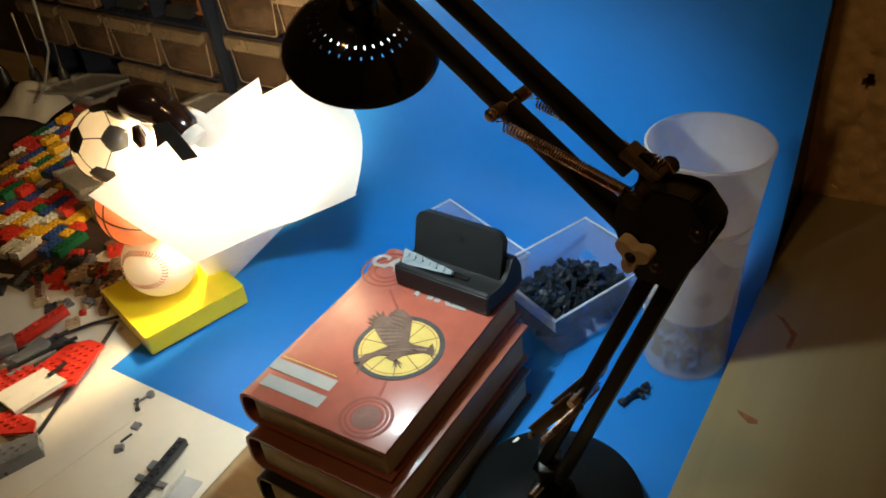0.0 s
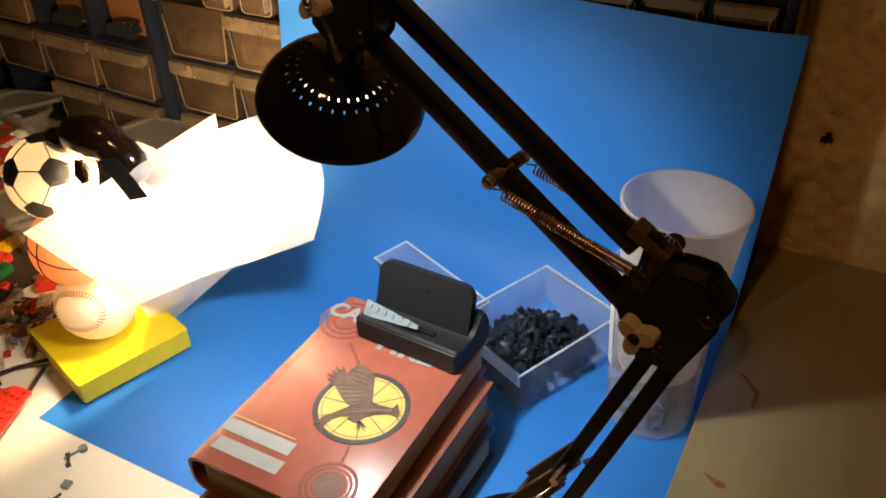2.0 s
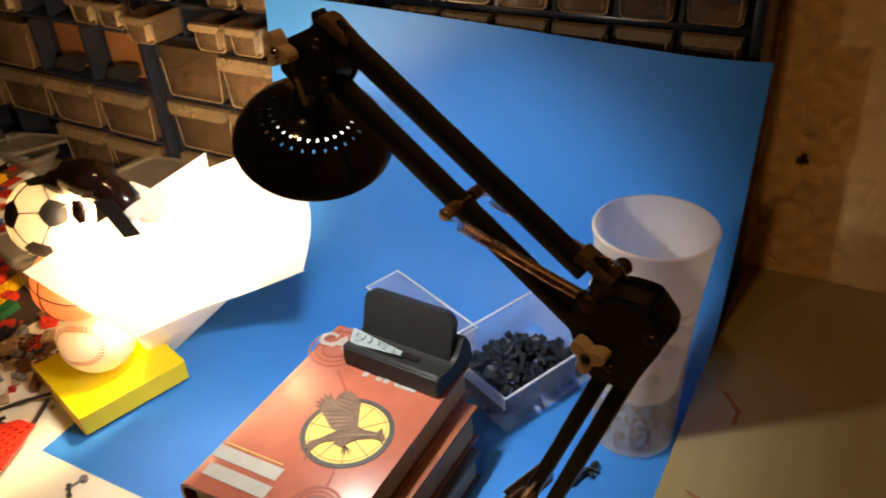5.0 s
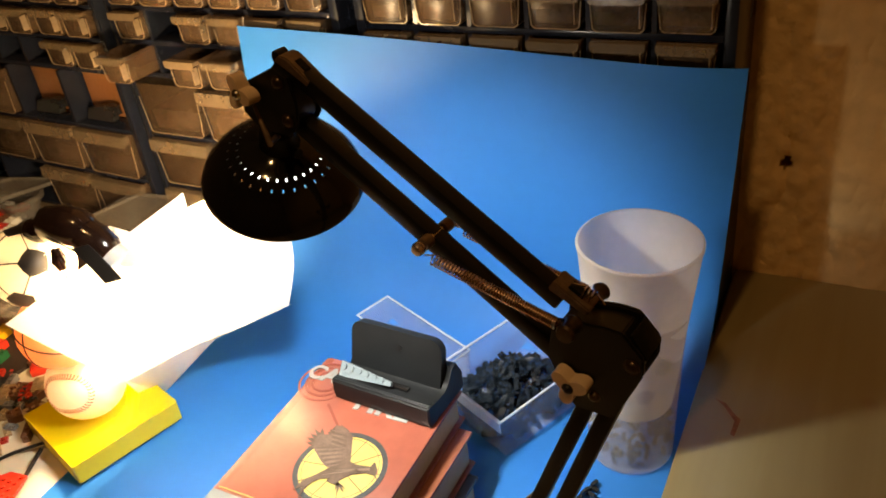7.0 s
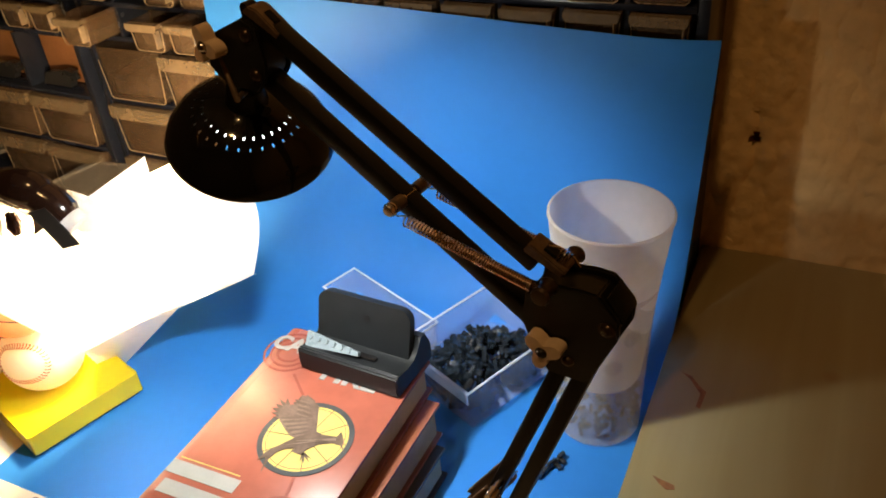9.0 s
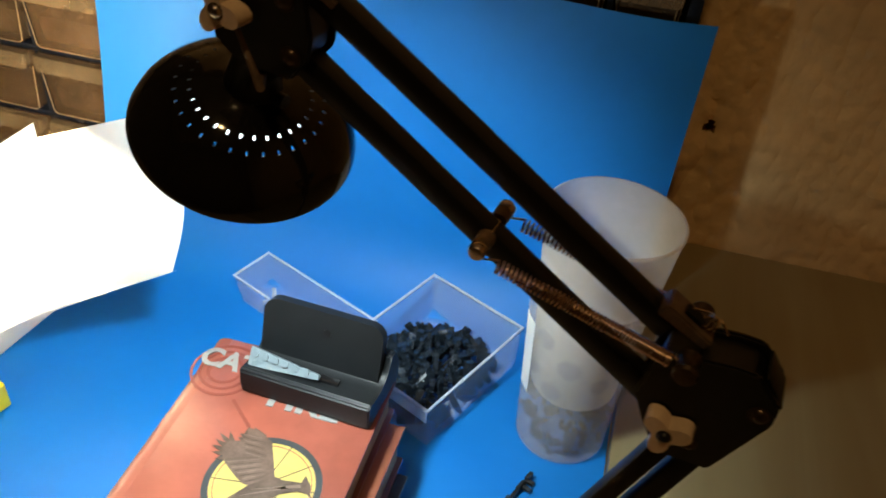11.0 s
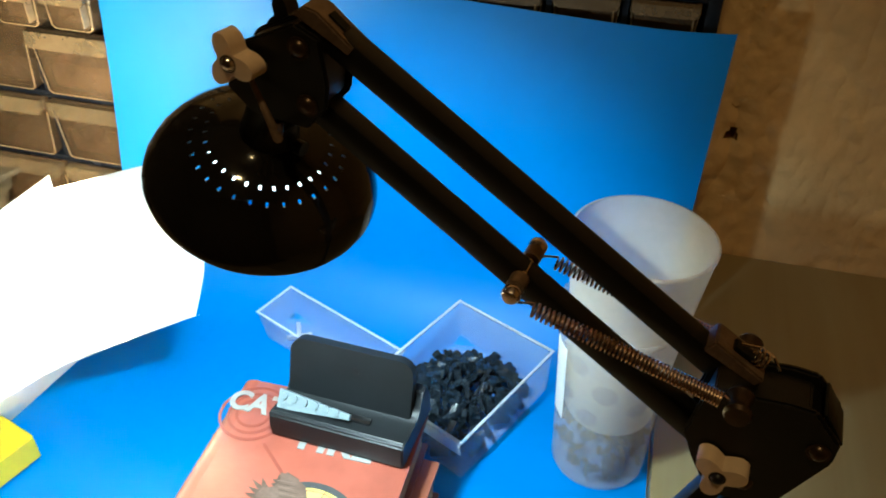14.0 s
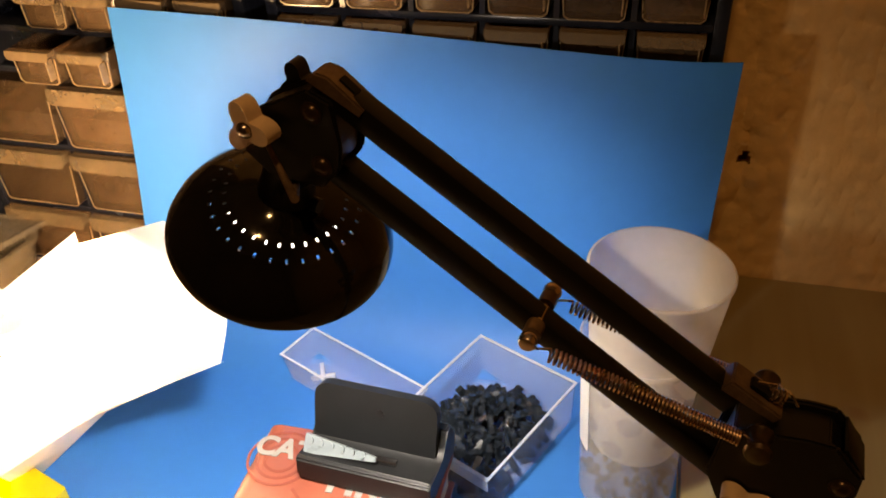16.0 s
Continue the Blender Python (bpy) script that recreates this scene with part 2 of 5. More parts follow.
def box(x0, y0, z0, x1, y1, z1, bevel=0.0, bm=None, m=None, seg=2):
    bm = bm or bmesh.new()
    g = bmesh.ops.create_cube(bm, size=1)["verts"]
    for v in g:
        v.co = Vector(((x0 + x1) / 2 + v.co.x * (x1 - x0), (y0 + y1) / 2 + v.co.y * (y1 - y0), (z0 + z1) / 2 + v.co.z * (z1 - z0)))
    if bevel:
        es = list({e for v in g for e in v.link_edges})
        r = bmesh.ops.bevel(bm, geom=es, offset=bevel, segments=seg, affect="EDGES", profile=0.5)
        g = list({v for f in r["faces"] for v in f.verts} | {v for v in g if v.is_valid})
    if m:
        bmesh.ops.transform(bm, matrix=m, verts=[v for v in g if v.is_valid])
    return bm


def tube(path, r, n=10, bm=None, close=True):
    """A round bar along points; r may be a list."""
    bm = bm or bmesh.new()
    path = [Vector(p) for p in path]
    rings = []
    up = None
    for i, p in enumerate(path):
        d = (path[min(i + 1, len(path) - 1)] - path[max(i - 1, 0)]).normalized()
        if up is None:
            up = d.orthogonal().normalized()
        up = (up - d * up.dot(d)).normalized()
        side = d.cross(up)
        rr = r[i] if isinstance(r, (list, tuple)) else r
        rings.append([bm.verts.new(p + (up * math.cos(2 * math.pi * k / n) + side * math.sin(2 * math.pi * k / n)) * rr) for k in range(n)])
    for a, b in zip(rings, rings[1:]):
        for k in range(n):
            bm.faces.new((a[k], a[(k + 1) % n], b[(k + 1) % n], b[k]))
    if close:
        bm.faces.new(rings[0][::-1]), bm.faces.new(rings[-1])
    return bm


def lathe(profile, n=48, bm=None, skip=None, m=None):
    """A turned form from (radius, height) pairs; skip(i, k) leaves out a facet."""
    bm = bm or bmesh.new()
    rings = []
    for r, z in profile:
        if r < 1e-6:
            rings.append([bm.verts.new((0, 0, z))])
        else:
            rings.append([bm.verts.new((r * math.cos(2 * math.pi * k / n), r * math.sin(2 * math.pi * k / n), z)) for k in range(n)])
    for i, (a, b) in enumerate(zip(rings, rings[1:])):
        for k in range(n):
            if skip and skip(i, k):
                continue
            q = [a[k % len(a)], a[(k + 1) % len(a)], b[(k + 1) % len(b)], b[k % len(b)]]
            q = list(dict.fromkeys(q))
            if len(q) > 2:
                bm.faces.new(q)
    if m:
        bmesh.ops.transform(bm, matrix=m, verts=[v for ring in rings for v in ring])
    return bm


def plate(outline, z0, z1, bm=None, m=None):
    """A flat plate from an outline (x, y), between two heights."""
    bm = bm or bmesh.new()
    lo = [bm.verts.new((x, y, z0)) for x, y in outline]
    hi = [bm.verts.new((x, y, z1)) for x, y in outline]
    bm.faces.new(lo[::-1]), bm.faces.new(hi)
    for i in range(len(lo)):
        j = (i + 1) % len(lo)
        bm.faces.new((lo[i], lo[j], hi[j], hi[i]))
    if m:
        bmesh.ops.transform(bm, matrix=m, verts=lo + hi)
    return bm


def ring(r0, r1, z0, z1, n=48, bm=None, m=None):
    return lathe([(r0, z0), (r1, z0), (r1, z1), (r0, z1), (r0, z0)], n, bm, m=m)


def rounded(x0, y0, x1, y1, r, n=5):
    pts = []
    for cx, cy, a in ((x1 - r, y0 + r, -90), (x1 - r, y1 - r, 0), (x0 + r, y1 - r, 90), (x0 + r, y0 + r, 180)):
        for k in range(n + 1):
            t = radians(a + 90 * k / n)
            pts.append((cx + r * math.cos(t), cy + r * math.sin(t)))
    return pts


def open_tray(x, y, z, wall, taper=0.0, r=0.006, rim=0.0):
    """An open box with a floor and thin walls: outside size x by y at the rim, z high, narrower below by taper."""
    bm = bmesh.new()
    def loop(inset, h):
        return [bm.verts.new((px, py, h)) for px, py in rounded(-x / 2 + inset, -y / 2 + inset, x / 2 - inset, y / 2 - inset, max(r - inset * 0.3, 0.001), 4)]
    loops = [loop(taper, 0), loop(0, z), loop(wall, z), loop(wall + taper, wall)]
    if rim:
        loops = [loop(taper, 0), loop(0, z - rim * 1.5), loop(-rim, z - rim * 1.5), loop(-rim, z), loop(wall, z), loop(wall + taper, wall)]
    bm.faces.new(loops[0][::-1]), bm.faces.new(loops[-1])
    for a, b in zip(loops, loops[1:]):
        for i in range(len(a)):
            j = (i + 1) % len(a)
            bm.faces.new((a[i], a[j], b[j], b[i]))
    return bm


def patch(f, nu, nv, thick, bm=None):
    """A sheet from a function of (u, v) in 0..1, given a real thickness."""
    bm = bm or bmesh.new()
    g = [[bm.verts.new(f(i / nu, j / nv)) for j in range(nv + 1)] for i in range(nu + 1)]
    fs = [bm.faces.new((g[i][j], g[i + 1][j], g[i + 1][j + 1], g[i][j + 1])) for i in range(nu) for j in range(nv)]
    bm.normal_update()
    bmesh.ops.solidify(bm, geom=fs, thickness=thick)
    return bm


def text_mesh(words, size, material, depth=0.0004, squeeze=1.0):
    cu = bpy.data.curves.new("lettering", "FONT")
    cu.body, cu.size, cu.extrude, cu.offset = words, size, depth, size * 0.035
    tmp = new("lettering", cu)
    dg = bpy.context.evaluated_depsgraph_get()
    me = bpy.data.meshes.new_from_object(tmp.evaluated_get(dg))
    bpy.data.objects.remove(tmp)
    me.transform(Matrix.Diagonal((squeeze, 1, 1, 1)))
    me.materials.clear()
    me.materials.append(material)
    return me


# ---------------------------------------------------------------- the setting
WALL_Y, LEDGE_X, LEDGE_Z = 1.04, -0.046, 0.02
part("ground", box(-2.2, -1.6, -0.80, 1.4, 1.3, -0.76), DARKWALL)
tagged(bpy.data.objects["ground"], "dark floor under the desk", "floor", kind="structure")


HOLE = (-0.004, 0.1625)


def wall_mesh():
    """The rough wall behind the desk, with shallow lumps and a small hole."""
    def f(u, v):
        x, z = -0.9 + u * 2.3, -0.76 + v * 3.1
        d = noise.noise(Vector((x * 14, z * 14, 0.3))) * 0.0035 + noise.noise(Vector((x * 60, z * 60, 2))) * 0.0018
        d += 0.006 * math.exp(-((x - HOLE[0]) ** 2 * 2.0 + (z - HOLE[1]) ** 2) / 0.00025)
        d += 0.010 * abs(noise.noise(Vector((x * 9, z * 3.5, 5.1)))) ** 2 + 0.0016 * noise.noise(Vector((x * 130, z * 45, 9)))
        d += 0.004 * math.exp(-((x + 0.011 + 0.01 * math.sin(z * 30)) / 0.006) ** 2) * (1 if 0.03 < z < 0.2 else 0)
        return Vector((x, WALL_Y + d, z))
    def g(u, v):
        return f(0.36 + 0.24 * u, 0.24 + 0.26 * v)
    bm = patch(g, 230, 260, -0.01)
    gone = [f for f in bm.faces if ((f.calc_center_median().x - HOLE[0]) / 0.0055) ** 2 + ((f.calc_center_median().z - HOLE[1]) / 0.0085) ** 2 < 1 + 0.5 * noise.noise(f.calc_center_median() * 300)]
    bmesh.ops.delete(bm, geom=gone, context="FACES")
    return bm



tagged(part("wall_back_plain", box(-0.9, WALL_Y + 0.07, -0.76, 1.4, WALL_Y + 0.10, 2.34), CONCRETE), "rough tan plastered wall", "wall", kind="structure")
tagged(part("wall_back", wall_mesh(), CONCRETE), "rough tan plastered wall behind the desk", "wall", kind="structure")
# the shadow behind the cabinets is put into this wall's dark colour
tagged(part("wall_back_far", box(-2.2, WALL_Y + 0.15, -0.76, -0.9, WALL_Y + 0.20, 2.34), DARKWALL), "wall behind the cabinets, coloured dark for the shadow there", "wall", kind="structure")
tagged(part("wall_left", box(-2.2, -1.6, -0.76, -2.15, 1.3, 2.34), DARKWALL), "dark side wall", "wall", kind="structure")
tagged(part("wall_right", box(1.35, -1.6, -0.76, 1.4, 1.3, 2.34), CONCRETE), "rough side wall", "wall", kind="structure")
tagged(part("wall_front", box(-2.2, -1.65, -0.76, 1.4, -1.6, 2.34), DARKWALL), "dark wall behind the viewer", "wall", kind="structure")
tagged(part("ceiling", box(-2.2, -1.65, 2.34, 1.4, 1.3, 2.40), CEIL), "plain ceiling", "ceiling", kind="structure")

desk = empty("desk", pose(0, 0, 0), "wooden desk with a worn light top", "desk")
part("top", box(-1.9, 0.0, -0.03, 1.2, WALL_Y - 0.01, -0.002, 0.003), DESK, desk)
for lx, ly in ((-1.85, 0.05), (-1.85, 0.95), (1.1, 0.05), (1.1, 0.95)):
    part("leg", box(lx, ly, -0.76, lx + 0.05, ly + 0.05, -0.03, 0.002), DESK, desk)

ledge = part("pine_board", box(LEDGE_X, 0.02, -0.001, 1.15, WALL_Y - 0.012, LEDGE_Z, 0.0015), PINE)
tagged(ledge, "pale pine board with knots lying beside the blue sheet", "board")


KNOT = mat("pine_knot", (0.20, 0.065, 0.03), 0.5, var=0.4, scale=120, tint=(0.34, 0.16, 0.07))
for pts in ([(-0.024, 0.657), (-0.016, 0.655), (-0.005, 0.6525), (-0.004, 0.648), (-0.011, 0.646), (-0.018, 0.651)],
            [(-0.026, 0.795), (-0.016, 0.792), (-0.006, 0.780), (0.001, 0.774), (-0.001, 0.750), (-0.005, 0.752), (-0.004, 0.770), (-0.010, 0.778), (-0.017, 0.788)]):
    part("knot", plate(pts, LEDGE_Z - 0.002, LEDGE_Z + 0.0003), KNOT, ledge, "reddish knot")


def blue_sheet():
    flat, r = 0.782, 0.090
    def f(u, v):
        x = -0.613 + 0.566 * u
        s = v * 0.6945
        y0 = 0.455
        a = flat - y0
        if s < a:
            y, z = y0 + s, 0.0
        else:
            q = (s - a) / r
            if q < math.pi / 2 * 0.94:
                y, z = flat + r * math.sin(q), r * (1 - math.cos(q))
            else:
                qe = math.pi / 2 * 0.94
                rest = s - a - r * qe
                y, z = flat + r * math.sin(qe) + rest * math.cos(qe), r * (1 - math.cos(qe)) + rest * math.sin(qe)
        z *= 1 + 0.072 * (1 - u) * v
        rise = min(1.0, max(0.0, (v - 0.56) / 0.16))
        y += 0.004 * math.sin(u * 5) * v * v + 0.013 * max(0.0, (u - 0.85) / 0.15) ** 2 * rise
        x += 0.011 * max(0.0, (v - 0.45) / 0.55) - 0.007 * (1 - u) ** 3 * math.exp(-((v - 0.62) / 0.15) ** 2)
        return Vector((x, y, z + 0.0012))
    return patch(f, 40, 160, 0.0006)


tagged(part("blue_poster_board", blue_sheet(), BLUE), "bright blue poster board curving up against the drawer cabinets", "poster board")

white_sheet = part("white_sheet", patch(lambda u, v: Vector((-0.95 + 0.555 * u - 0.02 * v, 0.12 + 0.56 * v, 0.0004)), 4, 4, -0.0005), CREAM)
tagged(white_sheet, "large white sheet of paper covering the desk", "paper")
loose_sheet = part("loose_sheet", patch(lambda u, v: Vector((-0.76 + 0.20 * u + 0.03 * v, 0.262 + 0.185 * v - 0.02 * u, 0.0010)), 4, 4, -0.0004), CREAM)
tagged(loose_sheet, "white paper lying under the plastic parts", "paper")

# ---------------------------------------------------------------- drawer cabinets


def drawer(parent, x0, z0, w, h, pulled, fill, rnd, lipped=True):
    """One drawer, its front at the cabinet's front plane (y = 0), pulled out towards -y."""
    key = (round(w, 4), round(h, 4))
    if key not in TRAYS:
        EDGES[key] = mesh("edge", drawer_edge(w, h), DRAWER_EDGE)
        TRAYS[key] = (mesh("drawer", drawer_tray(w, h), DRAWER), mesh("lip", drawer_lip(w, h), DRAWER_LIP), mesh("handle", box(w * 0.90, -0.0100, h * 0.20, w * 0.90 + 0.0012, -0.0006, h * 0.78, 0.0003, seg=1), DRAWER_EDGE))
    d = part("drawer", TRAYS[key][0], None, parent=parent, at=pose(x0, -pulled, z0))
    if lipped:
        part("lip", TRAYS[key][1], None, parent=d)
    part("edge", EDGES[key], None, parent=d)
    if w < 0.07:
        part("handle", TRAYS[key][2], None, parent=d)
    if fill:
        bm = bmesh.new()
        for _ in range(11):
            k = rnd.uniform(0.08, 0.19) * h
            cx, cz = rnd.uniform(0.18, 0.82) * w, rnd.uniform(0.14, 0.50) * h
            box(-k, -k * 0.4, -k * rnd.uniform(0.15, 0.6), k * rnd.uniform(0.5, 1.4), k * 0.4, k * 0.5, bm=bm, m=pose(cx, 0.004 + k + rnd.uniform(0, 0.012), cz, rnd.uniform(-40, 40), rnd.uniform(-70, 70), rnd.uniform(-50, 50)))
        box(0.004, 0.012, 0.003, w - 0.004, 0.09, h * 0.42, bm=bm)
        tagged(part("filling", bm, FILL, d), kind="stuff")
    return d


TRAYS, EDGES = {}, {}


def drawer_edge(w, h):
    """The raised rounded edge round a drawer's face, open at the top."""
    k, e = w * 0.05, 0.0008
    top = h * 0.745
    out = [(0.0006, top), (k, 0.003), (k + 0.004, 0), (w - k - 0.004, 0), (w - k, 0.003), (w - 0.0006, top)]
    inn = [(w - 0.0006 - e, top), (w - k - e, 0.0036), (w - k - 0.0045, e), (k + 0.0045, e), (k + e, 0.0036), (0.0006 + e, top)]
    return plate(out + inn, 0, 0.0009, m=pose(0, -0.0001, 0, 90, 0, 0))


def drawer_tray(w, h):
    """A drawer whose front narrows downwards."""
    t, k, d = 0.0016, w * 0.05, 0.105
    bm = bmesh.new()
    def loop(pts, z):
        return [bm.verts.new((x, y, z)) for x, y in pts]
    def rect(i, j):
        return [(i + 0.004, j), (w - i - 0.004, j), (w - i, j + 0.002), (w - i, d - j), (i, d - j), (i, j + 0.002)]
    loops = [loop(rect(k + 0.003, 0), 0), loop(rect(k, 0), 0.003), loop(rect(0.001, 0), h * 0.75), loop(rect(0, 0), h), loop(rect(t, t), h), loop(rect(k + t, t), t)]
    bm.faces.new(loops[0][::-1]), bm.faces.new(loops[-1])
    for p, q in zip(loops, loops[1:]):
        for i in range(6):
            j = (i + 1) % 6
            bm.faces.new((p[i], p[j], q[j], q[i]))
    return bm


def drawer_lip(w, h):
    """The hooded grip: a hanging front with rounded lower corners, a top and two cheeks, in one shell."""
    r = min(0.005, h * 0.12)
    lo, hi, x0, x1 = h * 0.745, h * 0.99, 0.0006, w - 0.0006
    line = [(x0 + r, lo), (x0 + r * 0.3, lo + r * 0.3), (x0, lo + r), (x0, hi), (x1, hi), (x1, lo + r), (x1 - r * 0.3, lo + r * 0.3), (x1 - r, lo)]
    bm = bmesh.new()
    f = [bm.verts.new((x, -0.0085 - (0.001 if z < hi else 0), z)) for x, z in line]
    g = [bm.verts.new((x, 0.0, z)) for x, z in line[2:6]]
    fs = [bm.faces.new(f)] + [bm.faces.new((f[i + 2], g[i], g[i + 1], f[i + 3])) for i in range(3)]
    bmesh.ops.recalc_face_normals(bm, faces=fs)
    bmesh.ops.solidify(bm, geom=fs, thickness=0.0012)
    return bm


def cabinet(m, width, rows, label, seed, missing=()):
    """A frame with rows of drawers; rows are (bottom, height, columns, pulls)."""
    rnd = random.Random(seed)
    cab = empty("drawer_cabinet", m, label, "drawer cabinet", "drawer cabinets")
    top = rows[-1][0] + rows[-1][1] + 0.006
    depth = 0.125
    part("side", box(0, 0, 0, 0.012, depth, top, 0.002), CAB, cab)
    part("side", box(width - 0.012, 0, 0, width, depth, top, 0.002), CAB, cab)
    part("back", box(0.012, depth - 0.003, 0, width - 0.012, depth, top), CAB, cab)
    part("top", box(0, -0.001, top, width, depth, top + 0.006, 0.002), CAB, cab)
    for r, (z0, h, n) in enumerate(rows):
        part("shelf", box(0.012, 0.0, z0 - 0.009, width - 0.012, depth - 0.003, z0 - 0.002, 0.001), CAB, cab)
        w = (width - 0.024) / n
        for c in range(n):
            if c:
                part("divider", box(0.012 + c * w - 0.0025, 0.001, z0 - 0.002, 0.012 + c * w + 0.0025, depth - 0.003, z0 + h, 0.0), CAB, cab)
            if (r, c) in missing:
                continue
            pulled = rnd.choice((0, 0, 0, 0.002, 0.004))
            if (seed, r, c) in PULLED:
                pulled = PULLED[(seed, r, c)]
            drawer(cab, 0.012 + c * w + 0.004, z0, w - 0.008, h - 0.006, 0.004 + pulled, rnd.random() < 0.85, rnd, (seed, r, c) not in ((2, 2, 0), (1, 2, 1)))
    return cab


PULLED = {(2, 3, 0): 0.042, (2, 3, 2): 0.036, (2, 3, 3): 0.034}
LARGE = [(0.012, 0.078, 4), (0.092, 0.078, 4), (0.172, 0.078, 4)]
BOARD = mat("brown_board", (0.24, 0.10, 0.035), 0.6, var=0.2, scale=20)
SMALL = [(0.262 + 0.045 * i, 0.042, 8) for i in range(5)]
cabinet(pose(-1.365, 0.945, 0, 0, 0, -3), 0.508, [(-0.0 + a, b, c) for a, b, c in LARGE] + SMALL, "blue-grey cabinet of clear plastic drawers holding brown parts", 1, {(3, 4), (3, 5), (2, 2), (2, 3), (0, 0), (0, 1)})
cabinet(pose(-0.848, 0.925, 0, 0, 0, -1), 0.372, [(a, b, 3) for a, b, c in LARGE] + [(a, b, 6) for a, b, c in SMALL], "blue-grey cabinet of clear drawers, some pulled out", 2, {(3, 1), (4, 1)})
cabinet(pose(-0.456, 0.921, 0), 0.406, [(0.012 + 0.047 * i, 0.044, 6) for i in range(10)], "dark cabinet of small clear drawers behind the blue sheet", 3)

CAB_A = pose(-1.365, 0.945, 0, 0, 0, -3)
for c in (2, 3):
    b = part("brown_board", box(0, 0, 0, 0.104, 0.004, 0.066, 0.0008), BOARD, at=CAB_A @ pose(0.021 + 0.121 * c, 0.034, 0.1715))
    tagged(b, "brown fibre board standing in an empty drawer cell", "board")
    k = plate([(0, 0), (0.055, 0.0), (0.058, 0.008), (0.068, 0.011), (0.064, 0.018), (0.068, 0.024), (0.055, 0.026), (0.01, 0.018)], 0, 0.012, m=pose(0, 0, 0, 90, 0, 0))
    tagged(part("black_block", k, PLASTIC["black"], at=CAB_A @ pose(0.026 + 0.121 * c, 0.026, 0.1712)), "black notched plastic block in an empty drawer cell", "plastic part")

# ---------------------------------------------------------------- books


def book(name, m, w, d, h, cover, label, square=0.004):
    """A hardback, spine towards -x: two boards, a rounded spine and a page block set in from them."""
    ob = empty(name, m, label, "book", "stack of books")
    t = 0.0032
    part("page_block", box(0.012, square, t, w - square, d - square, h - t, 0.0006), PAGES, ob)
    part("front_board", box(0.0136, 0, h - t, w, d, h, 0.0003), cover, ob)
    part("back_board", box(0.0135, 0, 0, w, d, t, 0.0012), cover, ob)
    bm = bmesh.new()
    outer, inner = [], []
    for k in range(17):
        a = radians(90 + 180 * k / 16)
        outer.append((0.014 + 0.014 * math.copysign(abs(math.cos(a)) ** 0.8, math.cos(a)), h / 2 + (h / 2) * math.copysign(abs(math.sin(a)) ** 0.55, math.sin(a))))
        inner.append((0.014 + 0.011 * math.copysign(abs(math.cos(a)) ** 0.8, math.cos(a)), h / 2 + (h / 2 - t) * math.copysign(abs(math.sin(a)) ** 0.55, math.sin(a))))
    prof = outer + inner[::-1]
    a = [bm.verts.new((x, 0, z)) for x, z in prof]
    b = [bm.verts.new((x, d, z)) for x, z in prof]
    for i in range(len(prof)):
        j = (i + 1) % len(prof)
        bm.faces.new((a[i], a[j], b[j], b[i]))
    for i in range(16):
        bm.faces.new((a[i], a[i + 1], a[32 - i], a[33 - i]))
        bm.faces.new((b[i + 1], b[i], b[33 - i], b[32 - i]))
    bmesh.ops.recalc_face_normals(bm, faces=bm.faces)
    part("spine", bm, cover, ob, "", 40)
    return ob


BX, BY, BZ = -0.3625, 0.4215, 0.1120
book("book", pose(-0.350, 0.402, 0.0025, 0, 0, -2.0), 0.146, 0.213, 0.0350, COVER3, "thick black hardback at the bottom of the stack")
book("book", pose(-0.357, 0.410, 0.0380, 0, 0, -1.2), 0.148, 0.216, 0.0390, COVER2, "thick red-brown hardback in the middle of the stack")
top_book = book("book", pose(BX, BY, 0.0775), 0.146, 0.2135, 0.0345, COVER, "glossy orange-red hardback novel on top of the stack")


def printed(name, bm, material, z=0.0, label="", at=None):
    ob = part(name, bm, material, top_book, label)
    ob.matrix_basis = (at or Matrix()) if z == 0 else pose(0, 0, z) @ (at or Matrix())
    return ob


CZ = 0.0345 + 0.0002
EC = (0.0925, 0.0980)      # the emblem's centre on the cover
for k, (cx, cy) in enumerate(((0.0235, 0.1825), (0.113, 0.0225))):
    for r, w in (((0.0135, 0.0022), (0.0195, 0.0022), (0.0255, 0.0022)) if k == 0 else ((0.0172, 0.0020), (0.0215, 0.0026))):
        printed("printed_ring", ring(r - w, r, 0, 0.0002, m=pose(cx, cy, CZ)), COVER_D)
    if k:
        for j, r in enumerate((0.0140, 0.0128, 0.0115)):
            printed("printed_disc", lathe([(0, 0.0002 + 0.00005 * j), (r, 0.0002 + 0.00005 * j), (r, 0), (0, 0)], 40, m=pose(cx, cy, CZ)), (COVER_M, COVER_D, COVER_G)[j])
for a, b in (((0.0420, 0.1580), (0.0640, 0.1385)), ((0.1055, 0.0610), (0.1095, 0.0445))):
    d = Vector((b[0] - a[0], b[1] - a[1], 0))
    printed("printed_line", box(0, -0.0012, 0, d.length, 0.0012, 0.0002, m=pose(a[0], a[1], CZ, 0, 0, math.degrees(math.atan2(d.y, d.x)))), COVER_D)
printed("emblem_disc", lathe([(0, 0.0003), (0.0340, 0.0003), (0.0340, 0), (0, 0)], 48, m=pose(*EC, CZ)), GOLD, label="gold emblem disc")
printed("emblem_ring", ring(0.0342, 0.0385, 0, 0.0005, 64, m=pose(*EC, CZ)), SLATE, label="dark slate emblem ring")
printed("emblem_ring", ring(0.0312, 0.0318, 0.0003, 0.0005, 64, m=pose(*EC, CZ)), COVER_M, label="thin red emblem ring")
